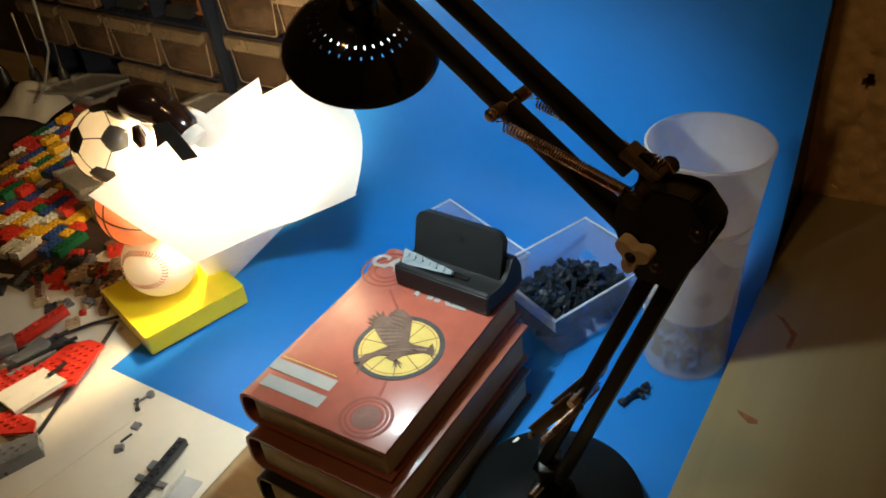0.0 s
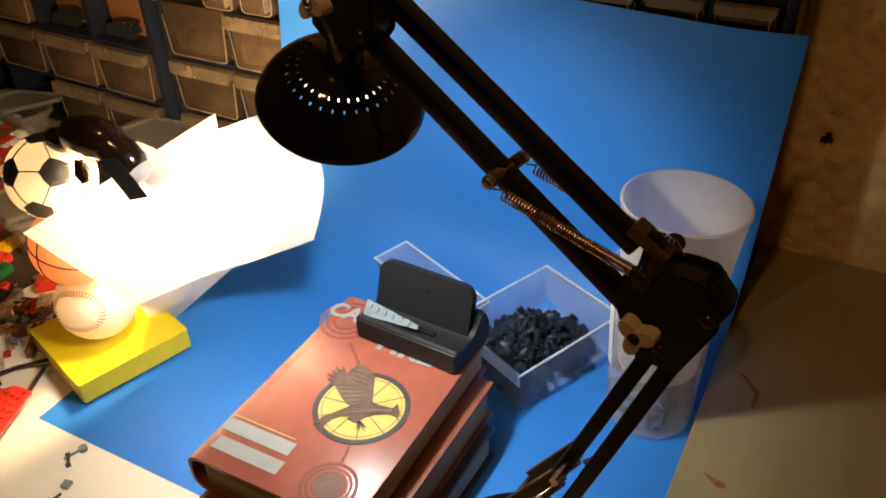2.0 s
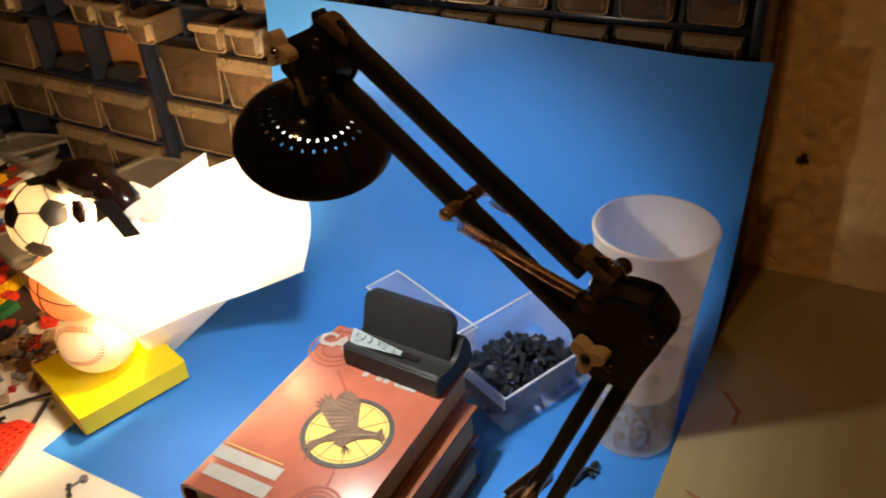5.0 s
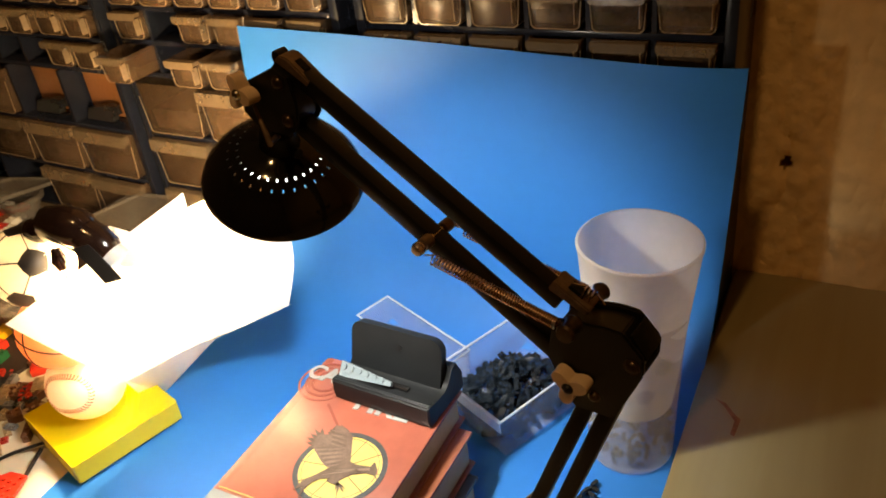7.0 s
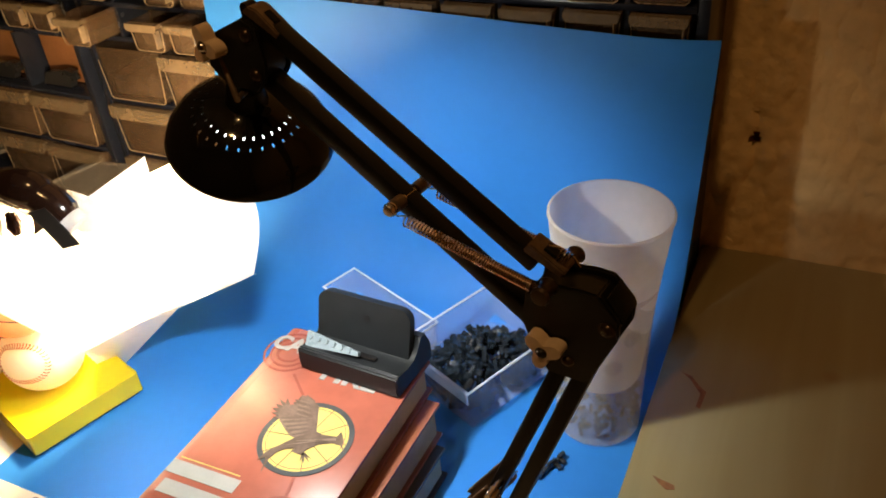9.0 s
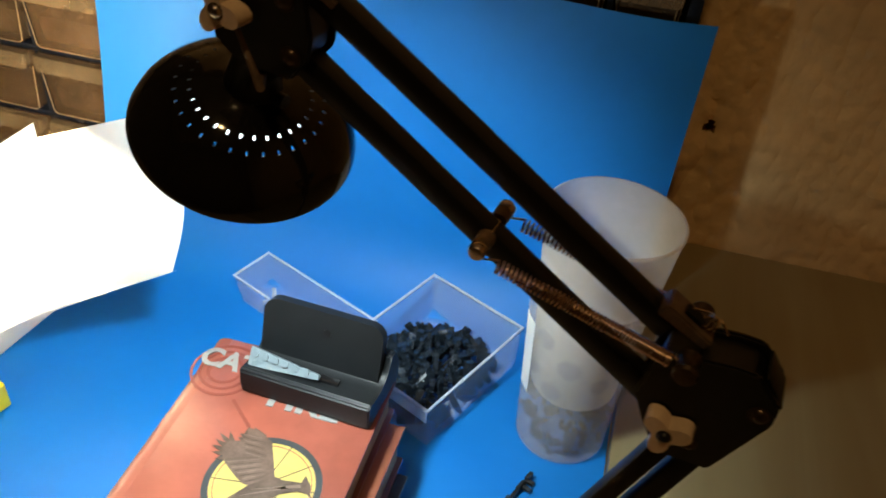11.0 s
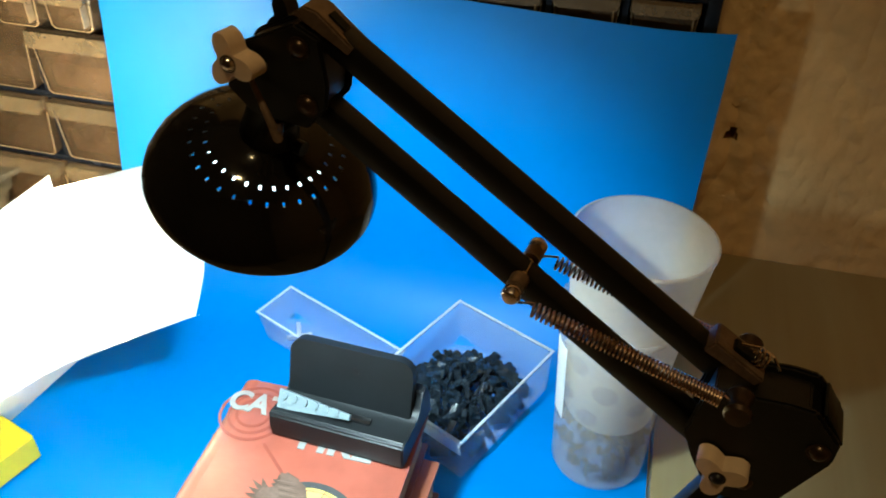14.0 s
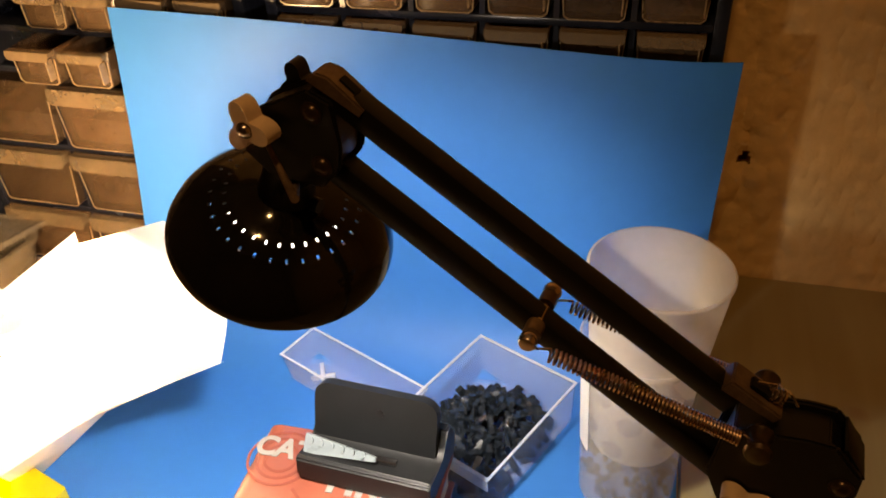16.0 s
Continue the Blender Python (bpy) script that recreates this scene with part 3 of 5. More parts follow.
for k in range(10):
    printed("emblem_ray", box(0.004, -0.0003, 0.0003, 0.0340, 0.0003, 0.0005, m=pose(*EC, CZ, 0, 0, 36 * k + 8)), INK)
BODY = [(0.13, 0.21), (0.29, 0.18), (0.60, 0.23), (0.62, 0.39), (0.78, 0.21), (0.83, 0.05), (0.99, -0.10), (0.78, 0.05), (0.60, 0.05), (0.36, -0.08), (0.23, -0.23), (0.18, -0.34),
        (0.23, -0.42), (0.10, -0.44), (-0.08, -0.42), (-0.05, -0.34), (-0.23, -0.42), (-0.34, -0.55), (-0.39, -0.75), (-0.34, -1.12), (-0.47, -0.73), (-0.60, -0.86), (-0.55, -0.60), (-0.39, -0.36), (-0.21, -0.08)]
WING = [(0.13, 0.21), (-0.21, 0.86), (-0.39, 0.96), (-0.60, 1.04), (-0.75, 1.03), (-0.68, 0.85), (-0.76, 0.72), (-0.93, 0.66), (-0.98, 0.50), (-0.90, 0.34), (-0.78, 0.21), (-0.47, 0.0), (-0.31, -0.08), (-0.21, -0.08)]
EM = 0.0385


def flat_shape(outline, z, thick=0.0003):
    bm = plate([(x * EM, y * EM) for x, y in outline], 0, thick, m=pose(EC[0], EC[1], CZ + z))
    bmesh.ops.triangulate(bm, faces=[f for f in bm.faces if len(f.verts) > 4])
    return bm


def sliver(root, tip, w):
    """A feather or claw: wide at the root, drawn out to a point."""
    r, t = Vector(root), Vector(tip)
    d = (t - r).normalized()
    n = Vector((-d.y, d.x)) * w / 2
    m = r.lerp(t, 0.55) + n * 0.3
    return [tuple(r - n), tuple(r.lerp(t, 0.55) - n * 0.5), tuple(t), tuple(m + n * 0.5), tuple(r + n)]


printed("emblem_bird", flat_shape(BODY, 0.0008), BRONZE, label="bronze bird shape")
printed("emblem_wing", flat_shape(WING, 0.0006), BRONZE_L, label="lighter bronze wing")
for root, tip in (((-0.70, 0.90), (-0.73, 1.05)), ((-0.66, 0.84), (-0.83, 0.87)), ((-0.68, 0.78), (-0.82, 0.78)), ((-0.84, 0.62), (-1.01, 0.86)), ((-0.86, 0.60), (-1.17, 0.78)),
                  ((-0.90, 0.54), (-1.18, 0.63)), ((-0.90, 0.47), (-1.18, 0.49)), ((-0.88, 0.40), (-1.10, 0.36)), ((-0.82, 0.32), (-0.99, 0.25)), ((-0.40, 0.93), (-0.66, 1.08))):
    printed("feather", flat_shape(sliver(root, tip, 0.11), 0.0005), BRONZE)
for k in range(9):
    u = k / 8
    a, b = Vector((-0.82 + 0.52 * u, 0.28 - 0.32 * u)), Vector((-0.24 + 0.24 * u, 0.52 - 0.36 * u))
    c, d = Vector((-0.74 + 0.26 * u, 0.86 - 0.46 * u)), Vector((-0.36 + 0.30 * u, 0.88 - 0.52 * u))
    printed("feather_line", flat_shape(sliver(a, b, 0.028), 0.0010, 0.0001), BRONZE_P if k % 2 else BRONZE)
    if k < 7:
        printed("feather_line", flat_shape(sliver(c, d, 0.024), 0.0010, 0.0001), BRONZE if k % 2 else BRONZE_P)
for a, b, w in (((0.62, 0.16), (-0.16, -0.16), 0.07), ((0.40, 0.06), (-0.30, -0.34), 0.05)):
    printed("highlight_line", flat_shape(sliver(a, b, w), 0.0012, 0.0001), BRONZE_P)
for tip in ((0.42, -0.46), (0.44, -0.56), (0.34, -0.62), (0.24, -0.60)):
    printed("claw", flat_shape(sliver((0.18, -0.38), tip, 0.05), 0.0008), BRONZE)
t1 = printed("title", text_mesh("CATCHING", 0.0245, SILVER, squeeze=0.92), SILVER, at=pose(0.0005, 0.1835, CZ))
t2 = printed("title", text_mesh("FIRE", 0.0245, SILVER, squeeze=1.22), SILVER, at=pose(0.0645, 0.1612, CZ))
printed("name_bar", box(0.0065, 0.0315, CZ, 0.0700, 0.0440, CZ + 0.0003), SILVER, label="silver bar of print")
printed("name_bar", box(0.0125, 0.0135, CZ, 0.0725, 0.0260, CZ + 0.0003), SILVER, label="silver bar of print")
printed("small_print", box(0.010, 0.0468, CZ, 0.066, 0.0478, CZ + 0.0002), GOLD)

# ---------------------------------------------------------------- phone dock on the book
dock = empty("phone_dock", pose(-0.2675, 0.6130, BZ + 0.0006, 0, 0, -3.5), "black plastic phone dock standing on the top book", "phone dock")
DW = 0.099
bm = bmesh.new()
prof = [(-0.027, 0), (-0.0285, 0.010), (-0.0275, 0.021), (-0.0245, 0.0225), (-0.010, 0.017), (0.002, 0.0175), (0.010, 0.024), (0.014, 0.034), (0.022, 0.033), (0.030, 0.018), (0.030, 0)]
a = [bm.verts.new((-DW / 2, y, z)) for y, z in prof]
b = [bm.verts.new((DW / 2, y, z)) for y, z in prof]
bm.faces.new(a), bm.faces.new(b[::-1])
for i in range(len(prof)):
    j = (i + 1) % len(prof)
    bm.faces.new((a[j], a[i], b[i], b[j]))
bmesh.ops.bevel(bm, geom=[e for e in bm.edges], offset=0.0012, segments=2, affect="EDGES")
part("base", bm, DOCK, dock)
back = plate(rounded(-0.046, 0, 0.046, 0.052, 0.011, 6), -0.004, 0.004)
part("backrest", back, DOCK, dock, at=pose(-0.002, 0.0025, 0.008, 74, 0, 0))
part("connector", box(0.002, -0.014, 0.016, 0.020, -0.008, 0.0205, 0.0008), BLACK, dock)
part("logo_mark", ring(0.0, 0.003, 0, 0.0003, 20), BLACK_SATIN, dock, at=pose(-0.002, 0.0025, 0.008, 74, 0, 0) @ pose(0.004, 0.036, 0.0041))

# ---------------------------------------------------------------- building bricks


def brick_mesh(nx, ny, h, material, name="brick", studs=True):
    """A toy brick of nx by ny studs, 8 mm a stud."""
    p = 0.008
    bm = box(0.0001, 0.0001, 0, nx * p - 0.0001, ny * p - 0.0001, h)
    if studs:
        for i in range(nx):
            for j in range(ny):
                n = 8
                c = ((i + 0.5) * p, (j + 0.5) * p)
                lo = [bm.verts.new((c[0] + 0.0024 * math.cos(6.2832 * k / n), c[1] + 0.0024 * math.sin(6.2832 * k / n), h)) for k in range(n)]
                hi = [bm.verts.new((v.co.x, v.co.y, h + 0.0017)) for v in lo]
                bm.faces.new(hi)
                for k in range(n):
                    bm.faces.new((lo[k], lo[(k + 1) % n], hi[(k + 1) % n], hi[k]))
    return mesh(name, bm, material, 30)


wb = plate([(0, 0), (0.054, 0.003), (0.054, 0.0065), (0, 0.0140)], 0, 0.0032)
for k in range(6):
    c = Vector((0.0045 + 0.008 * k, 0.0095 - 0.0006 * k, 0.0032))
    lathe([(0.0024, 0), (0.0024, 0.0017), (0, 0.0017)], 12, bm=wb, m=Matrix.Translation(c))
wedge = part("toy_brick", wb, PLASTIC["pale"], at=pose(-0.3155, 0.5985, BZ + 0.0185, 50, -2, -3.5))
tagged(wedge, "pale grey studded toy wedge plate lying in the phone dock", "toy brick")

# ---------------------------------------------------------------- clear box with dark parts, and its lid


def bits(bm, rnd, n, place, size):
    for _ in range(n):
        c = place()
        s = size * rnd.uniform(0.6, 1.3)
        box(-s, -s * rnd.uniform(0.3, 0.6), -s * 0.3, s, s * 0.4, s * 0.3, bm=bm,
            m=pose(*c, rnd.uniform(-90, 90), rnd.uniform(-90, 90), rnd.uniform(0, 360)))
    return bm


BOX_C, BOX_A = (-0.217, 0.750), -25.5
tray = empty("plastic_box", pose(*BOX_C, 0.0055, 2.5, 0, BOX_A), "clear plastic box standing open on the blue sheet", "plastic box")
part("tray", open_tray(0.108, 0.132, 0.047, 0.0016, 0.002, 0.003, 0.0), CLEAR, tray)


def rim_frame(x, y, w, h, z):
    """A bead along the four sides of a box's mouth."""
    bm = box(-x / 2, -y / 2, z, x / 2, -y / 2 + w, z + h)
    box(-x / 2, y / 2 - w, z, x / 2, y / 2, z + h, bm=bm)
    box(-x / 2, -y / 2 + w, z, -x / 2 + w, y / 2 - w, z + h, bm=bm)
    box(x / 2 - w, -y / 2 + w, z, x / 2, y / 2 - w, z + h, bm=bm)
    return bm


part("rim", rim_frame(0.1088, 0.1328, 0.0020, 0.0014, 0.0470), CLEAR_EDGE, tray, "whitish rim")
part("lip", box(-0.0535, -0.0672, 0.034, 0.0535, -0.0662, 0.0472, 0.0), CLEAR_EDGE, tray, "frosted front lip")
rnd = random.Random(5)


def heap():
    while True:
        x, y = rnd.uniform(-0.048, 0.048), rnd.uniform(-0.060, 0.055)
        top = 0.040 * math.exp(-((x - 0.006) ** 2 + (y + 0.004) ** 2) / 0.0017) - 0.002
        if top > 0.003:
            return (x, y, 0.005 + rnd.uniform(0, 1) ** 0.5 * top)


parts_heap = part("dark_parts", bits(bmesh.new(), rnd, 420, heap, 0.0062), SMOKE, None, at=pose(*BOX_C, 0.0072, 2.5, 0, BOX_A))
tagged(parts_heap, "heap of smoky dark plastic parts in the clear box", "plastic parts", kind="stuff")

def shard():
    x, y, z = heap()
    return (x, y, z + 0.003)


shards = part("clear_shards", bits(bmesh.new(), rnd, 12, shard, 0.0042), CLEAR, None, at=pose(*BOX_C, 0.0074, 2.5, 0, BOX_A))
tagged(shards, "clear plastic pieces among the dark parts in the box", "plastic parts", kind="stuff")

lid = empty("box_lid", pose(-0.351, 0.776, 0.0050, 4, 0, -24), "clear plastic tray lying on the blue sheet behind the dock", "plastic tray")
part("tray", open_tray(0.150, 0.046, 0.034, 0.0014, 0.003, 0.003), CLEAR, lid)
part("rim", rim_frame(0.1506, 0.0466, 0.0019, 0.0014, 0.0340), CLEAR_EDGE, lid, "whitish rim")
piece = part("clear_part", box(-0.012, -0.002, 0, 0.012, 0.002, 0.004, 0.0005, bm=box(-0.002, -0.01, 0, 0.002, 0.01, 0.012, 0.0005)), CLEAR_EDGE, None, at=pose(-0.390, 0.789, 0.0085, 0, 0, 25))
tagged(piece, "small clear plastic part in the tray", "plastic part")

# ---------------------------------------------------------------- frosted tumbler
TC = (-0.0905, 0.7245)
tumbler = empty("tumbler", pose(*TC, 0.0025), "frosted plastic tumbler holding grey parts and a second tumbler", "tumbler")


def cup_shell(prof, t):
    """A turned cup with a wall of thickness t; prof runs up the outside from the rim of the base."""
    inner = [(max(r - t, 0.0), z + (t if k == 0 else 0)) for k, (r, z) in enumerate(prof)]
    return lathe([(0, prof[0][1])] + prof + inner[::-1] + [(0, prof[0][1] + t)], 72)


OUTER = [(0.0375, 0), (0.0392, 0.003), (0.0408, 0.05), (0.0442, 0.12), (0.0466, 0.161), (0.0476, 0.164), (0.0478, 0.1665), (0.0470, 0.1680)]
INNER = [(0.0345, 0.064), (0.0358, 0.067), (0.0420, 0.140), (0.0446, 0.170), (0.0504, 0.2285), (0.0514, 0.2300), (0.0514, 0.2320), (0.0505, 0.2330)]
part("cup", cup_shell(OUTER, 0.0012), MILKY_LOW, tumbler)
upper_cup = part("tumbler", cup_shell(INNER, 0.0012), MILKY, at=pose(*TC, 0.0025, 0, 1.2, 0))
tagged(upper_cup, "frosted plastic tumbler stacked inside another one", "tumbler")
part("label_strip", patch(lambda u, v: Vector(((0.0420 + 0.0038 * v) * math.cos(radians(196 + 22 * u)), (0.0420 + 0.0038 * v) * math.sin(radians(196 + 22 * u)), 0.064 + 0.076 * v)), 6, 4, 0.0003), PAPER, tumbler, "white paper label")


def in_cup():
    a, q = rnd.uniform(0, 6.283), rnd.uniform(0, 1) ** 0.25 * 0.0350
    return (q * math.cos(a), q * math.sin(a), rnd.uniform(0.006, 0.042) if rnd.random() < 0.9 else rnd.uniform(0.04, 0.06))


SPOT = mat("grey_print", (0.42, 0.43, 0.45), 0.5, var=0.15, scale=40, clear=0.89, milk=0.3)


def cup_r(z):
    prof = OUTER if z < 0.165 else INNER
    return float(np.interp(z, [p[1] for p in prof], [p[0] for p in prof])) + 0.0003


for a, z, r in ((235, 0.135, 0.009), (265, 0.115, 0.010), (222, 0.10, 0.008), (250, 0.085, 0.009), (285, 0.145, 0.010), (300, 0.10, 0.008), (205, 0.155, 0.008),
                (60, 0.20, 0.009), (90, 0.19, 0.010), (130, 0.205, 0.009), (30, 0.185, 0.008), (320, 0.13, 0.009)):
    bm = bmesh.new()
    ctr = bm.verts.new((cup_r(z) * math.cos(radians(a)), cup_r(z) * math.sin(radians(a)), z))
    rimv = []
    for k in range(14):
        t = 2 * math.pi * k / 14
        zz = z + r * math.sin(t)
        aa = radians(a) + r * math.cos(t) / cup_r(z)
        rimv.append(bm.verts.new((cup_r(zz) * math.cos(aa), cup_r(zz) * math.sin(aa), zz)))
    for k in range(14):
        bm.faces.new((ctr, rimv[k], rimv[(k + 1) % 14]))
    part("printed_spot", bm, SPOT, tumbler if z < 0.165 else upper_cup, "grey printed spot")

cup_parts = part("grey_parts", bits(bmesh.new(), rnd, 75, in_cup, 0.0050), SMOKE, None, at=pose(*TC, 0.0035))
tagged(cup_parts, "dark grey plastic parts in the tumbler", "plastic parts", kind="stuff")

# ---------------------------------------------------------------- toy pistol on the sheet
gun = box(-0.016, -0.0016, 0, 0.014, 0.0016, 0.0045, 0.0008)
box(-0.006, -0.0014, 0.0035, 0.004, 0.0014, 0.0075, 0.0006, bm=gun)
box(0.008, -0.0018, 0.001, 0.016, 0.0018, 0.007, 0.0008, bm=gun)
box(0.000, -0.0085, 0.001, 0.004, 0, 0.004, 0.0006, bm=gun)
box(0.007, -0.007, 0.001, 0.011, 0, 0.004, 0.0006, bm=gun)
box(-0.020, -0.003, 0.0005, -0.014, 0.003, 0.005, 0.0006, bm=gun)
tagged(part("toy_blaster", gun, PLASTIC["black"], at=pose(-0.112, 0.652, 0.0025, 0, 0, 66)), "tiny black toy blaster lying on the blue sheet", "toy part")

# ---------------------------------------------------------------- desk lamp
LP = Vector((-0.127, 0.508, 0.0025))
desk_lamp = empty("desk_lamp", pose(*LP), "black swing-arm desk lamp, switched on, leaning over the books", "desk lamp")
ARM = pose(-0.04, 0.4825, 0, 0, 0, -8.455)      # the upright plane of the arms: x along them, y through them
FLAT = ARM @ pose(0, 0, 0, 90, 0, 0)


def lw(x, y, z):
    return ARM @ Vector((x, y, z))


def lp(name, bm, material, label="", angle=40, parent=None):
    bmesh.ops.translate(bm, vec=-LP, verts=bm.verts)
    return part(name, bm, material, parent or desk_lamp, label, angle)


def bar(a, b, w, d, bm=None, bevel=0.0015):
    """A square bar from a to b, w across and d deep."""
    a, b = Vector(a), Vector(b)
    v = b - a
    m = Matrix.Translation(a) @ v.to_track_quat("X", "Z").to_matrix().to_4x4()
    return box(0, -w / 2, -d / 2, v.length, w / 2, d / 2, bevel, bm=bm, m=m)


def side_plate(outline, y0, y1, bevel=0.0010):
    """A plate of the arm's joints, its outline given along the arm and upwards."""
    bm = plate(outline, -y1, -y0, m=FLAT)
    bmesh.ops.bevel(bm, geom=list(bm.edges), offset=bevel, segments=2, affect="EDGES")
    return bm


def screw(x, y, z, r=0.0036, s=-1):
    """A domed screw head on a joint's face, with a ring of washer under it."""
    bm = lathe([(0, 0.0022), (r * 0.5, 0.0020), (r * 0.85, 0.0012), (r, 0.0002), (r * 1.25, 0.0002), (r * 1.25, -0.0008), (0, -0.0008)], 20)
    bmesh.ops.transform(bm, matrix=Matrix.Translation(lw(x, y, z)) @ ARM.to_3x3().to_4x4() @ pose(0, 0, 0, -90 * s, 0, 0), verts=bm.verts)
    return bm


def wing_nut(c, turn, r=0.012):
    bm = bmesh.new()
    pts = []
    for k in range(36):
        a = 2 * math.pi * k / 36
        pts.append((r * (0.71 + 0.29 * math.cos(3 * a)) * math.cos(a), r * (0.71 + 0.29 * math.cos(3 * a)) * math.sin(a)))
    plate(pts, -0.004, 0.004, bm=bm)
    bmesh.ops.bevel(bm, geom=[e for e in bm.edges if len(e.link_faces) == 2 and e.calc_face_angle(0) > 1], offset=0.0012, segments=2, affect="EDGES")
    bmesh.ops.transform(bm, matrix=Matrix.Translation(c) @ turn, verts=bm.verts)
    return bm


def coil(a, b, r, turns, wire, bm=None, loose=0.0):
    """A coil spring with straight hooked ends; loose spreads the turns at its first end."""
    a, b = Vector(a), Vector(b)
    m = Matrix.Translation(a) @ (b - a).to_track_quat("Z", "X").to_matrix().to_4x4()
    n, L = turns * 9, (b - a).length
    pts = [m @ Vector((0, 0, -0.006))]
    for k in range(n + 1):
        u = k / n
        u = u * (1 + loose) - loose * u * u
        pts.append(m @ Vector((r * math.cos(2 * math.pi * k / 9), r * math.sin(2 * math.pi * k / 9), L * u)))
    pts.append(m @ Vector((0, 0, L + 0.006)))
    return tube(pts, wire, 5, bm)


part("base", lathe([(0, 0), (0.072, 0), (0.0735, 0.004), (0.071, 0.012), (0.060, 0.017), (0.018, 0.020), (0.014, 0.030), (0, 0.030)], 64), BLACK_BASE, desk_lamp)
# one tiny white plate stands for the white specks on the base
part("sticker", box(-0.0035, -0.0012, 0, 0.0035, 0.0012, 0.0003), PLASTIC["white"], desk_lamp, "small white speck on the base", at=pose(-0.052, 0.036, 0.0160, 5, -4, 75))
lp("upper_arm", bar(lw(-0.186, 0, 0.4525), lw(-0.024, 0, 0.3460), 0.0105, 0.0108), BLACK_SATIN)
lp("lower_arm", bar(lw(-0.188, 0, 0.4200), lw(-0.012, 0, 0.3015), 0.0105, 0.0112), BLACK_SATIN)
lp("post_arm", bar(lw(-0.094, 0.001, 0.058), lw(-0.0085, 0, 0.290), 0.0100, 0.0092), BLACK_SATIN)
lp("post_arm", bar(lw(-0.076, 0.001, 0.058), lw(0.0080, 0, 0.300), 0.0100, 0.0098), BLACK_SATIN)

# elbow: two cheeks, with a spacer between them
CHEEK = [(-0.029, 0.316), (-0.025, 0.341), (-0.008, 0.3435), (0.0035, 0.3450), (0.0130, 0.3445), (0.0240, 0.3320), (0.0238, 0.3215), (0.0135, 0.2985), (0.0080, 0.2865), (-0.0140, 0.2860), (-0.0235, 0.3025)]
for y0, y1 in ((-0.0115, -0.0085), (0.0085, 0.0115)):
    lp("elbow_cheek", side_plate(CHEEK, y0, y1), BLACK_SATIN)
lp("elbow_spacer", side_plate([(0.88 * x - 0.0003, 0.318 + 0.88 * (z - 0.318)) for x, z in CHEEK], -0.0084, 0.0084, 0.0006), BLACK_SATIN)
knob = lp("wing_knob", wing_nut(lw(-0.0128, -0.0165, 0.3065), ARM.to_3x3().to_4x4() @ pose(0, 0, 0, 90, -18, 0), 0.0112), BRASS, "tan plastic wing knob")
lp("knob_screw", screw(-0.0128, -0.0206, 0.3065, 0.0026), BLACK_SATIN, parent=knob)
lp("elbow_screw", screw(-0.0025, -0.0118, 0.2985, 0.0030), BRONZED, "bronzed screw head")
for s in (-1, 1):
    lp("elbow_screw", screw(0.0180, 0.0118 * s, 0.3260, s=s), BRONZED, "bronzed screw head")
lp("edge_plate", bar(lw(0.0160, 0, 0.3425), lw(0.0245, 0, 0.3300), 0.018, 0.0016, bevel=0.0005), BLACK_BASE, "worn edge of the elbow")
lp("elbow_bracket", side_plate([(-0.030, 0.3545), (-0.0262, 0.3600), (-0.0065, 0.3480), (-0.0090, 0.3440)], -0.0065, 0.0065, 0.0008), WORN, "worn steel bracket")
lp("bracket_slot", side_plate([(-0.0205, 0.3553), (-0.0190, 0.3575), (-0.0115, 0.3530), (-0.0125, 0.3505)], -0.0030, 0.0030, 0.0004), BLACK_BASE, "dark slot")
lp("elbow_spring", coil(lw(-0.0125, -0.001, 0.3555), lw(-0.0070, 0.000, 0.3520), 0.0032, 3, 0.0006), CHROME, "small steel spring")

# springs between the pin on the arm and the elbow
PX, PZ = -0.1012, 0.3655
lp("spring_pin", tube([lw(PX, -0.0165, PZ), lw(PX, 0.0165, PZ)], 0.0024, 12), CHROME, "steel spring pin")
for s in (-1, 1):
    lp("spring", coil(lw(PX + 0.0085, 0.0158 * s, PZ - 0.0050), lw(-0.0195, 0.0160 * s, 0.3425), 0.0029, 48, 0.00052, loose=0.3), SPRING, "steel coil spring")
    lp("pin_sleeve", tube([lw(PX, 0.0062 * s, PZ), lw(PX, 0.0128 * s, PZ)], 0.0038, 16), WORN, "worn sleeve")
    pc = lathe([(0, -0.0026), (0.0030, -0.0026), (0.0040, -0.0010), (0.0040, 0.0010), (0.0030, 0.0026), (0, 0.0030)], 18)
    bmesh.ops.transform(pc, matrix=Matrix.Translation(lw(PX, 0.0165 * s, PZ)) @ ARM.to_3x3().to_4x4() @ pose(0, 0, 0, -90 * s, 0, 0), verts=pc.verts)
    lp("pin_cap", pc, CHROME)
    sc2 = lathe([(0, -0.0060), (0.0046, -0.0060), (0.0052, -0.0045), (0.0040, -0.0020), (0.0040, 0.0020), (0.0052, 0.0045), (0.0044, 0.0062), (0, 0.0066)], 20)
    bmesh.ops.transform(sc2, matrix=Matrix.Translation(lw(-0.0130, 0.0155 * s, 0.3415)) @ ARM.to_3x3().to_4x4() @ pose(0, 0, 0, -90 * s, 0, 0), verts=sc2.verts)
    lp("spring_cap", sc2, BRONZED, "bronzed spool")

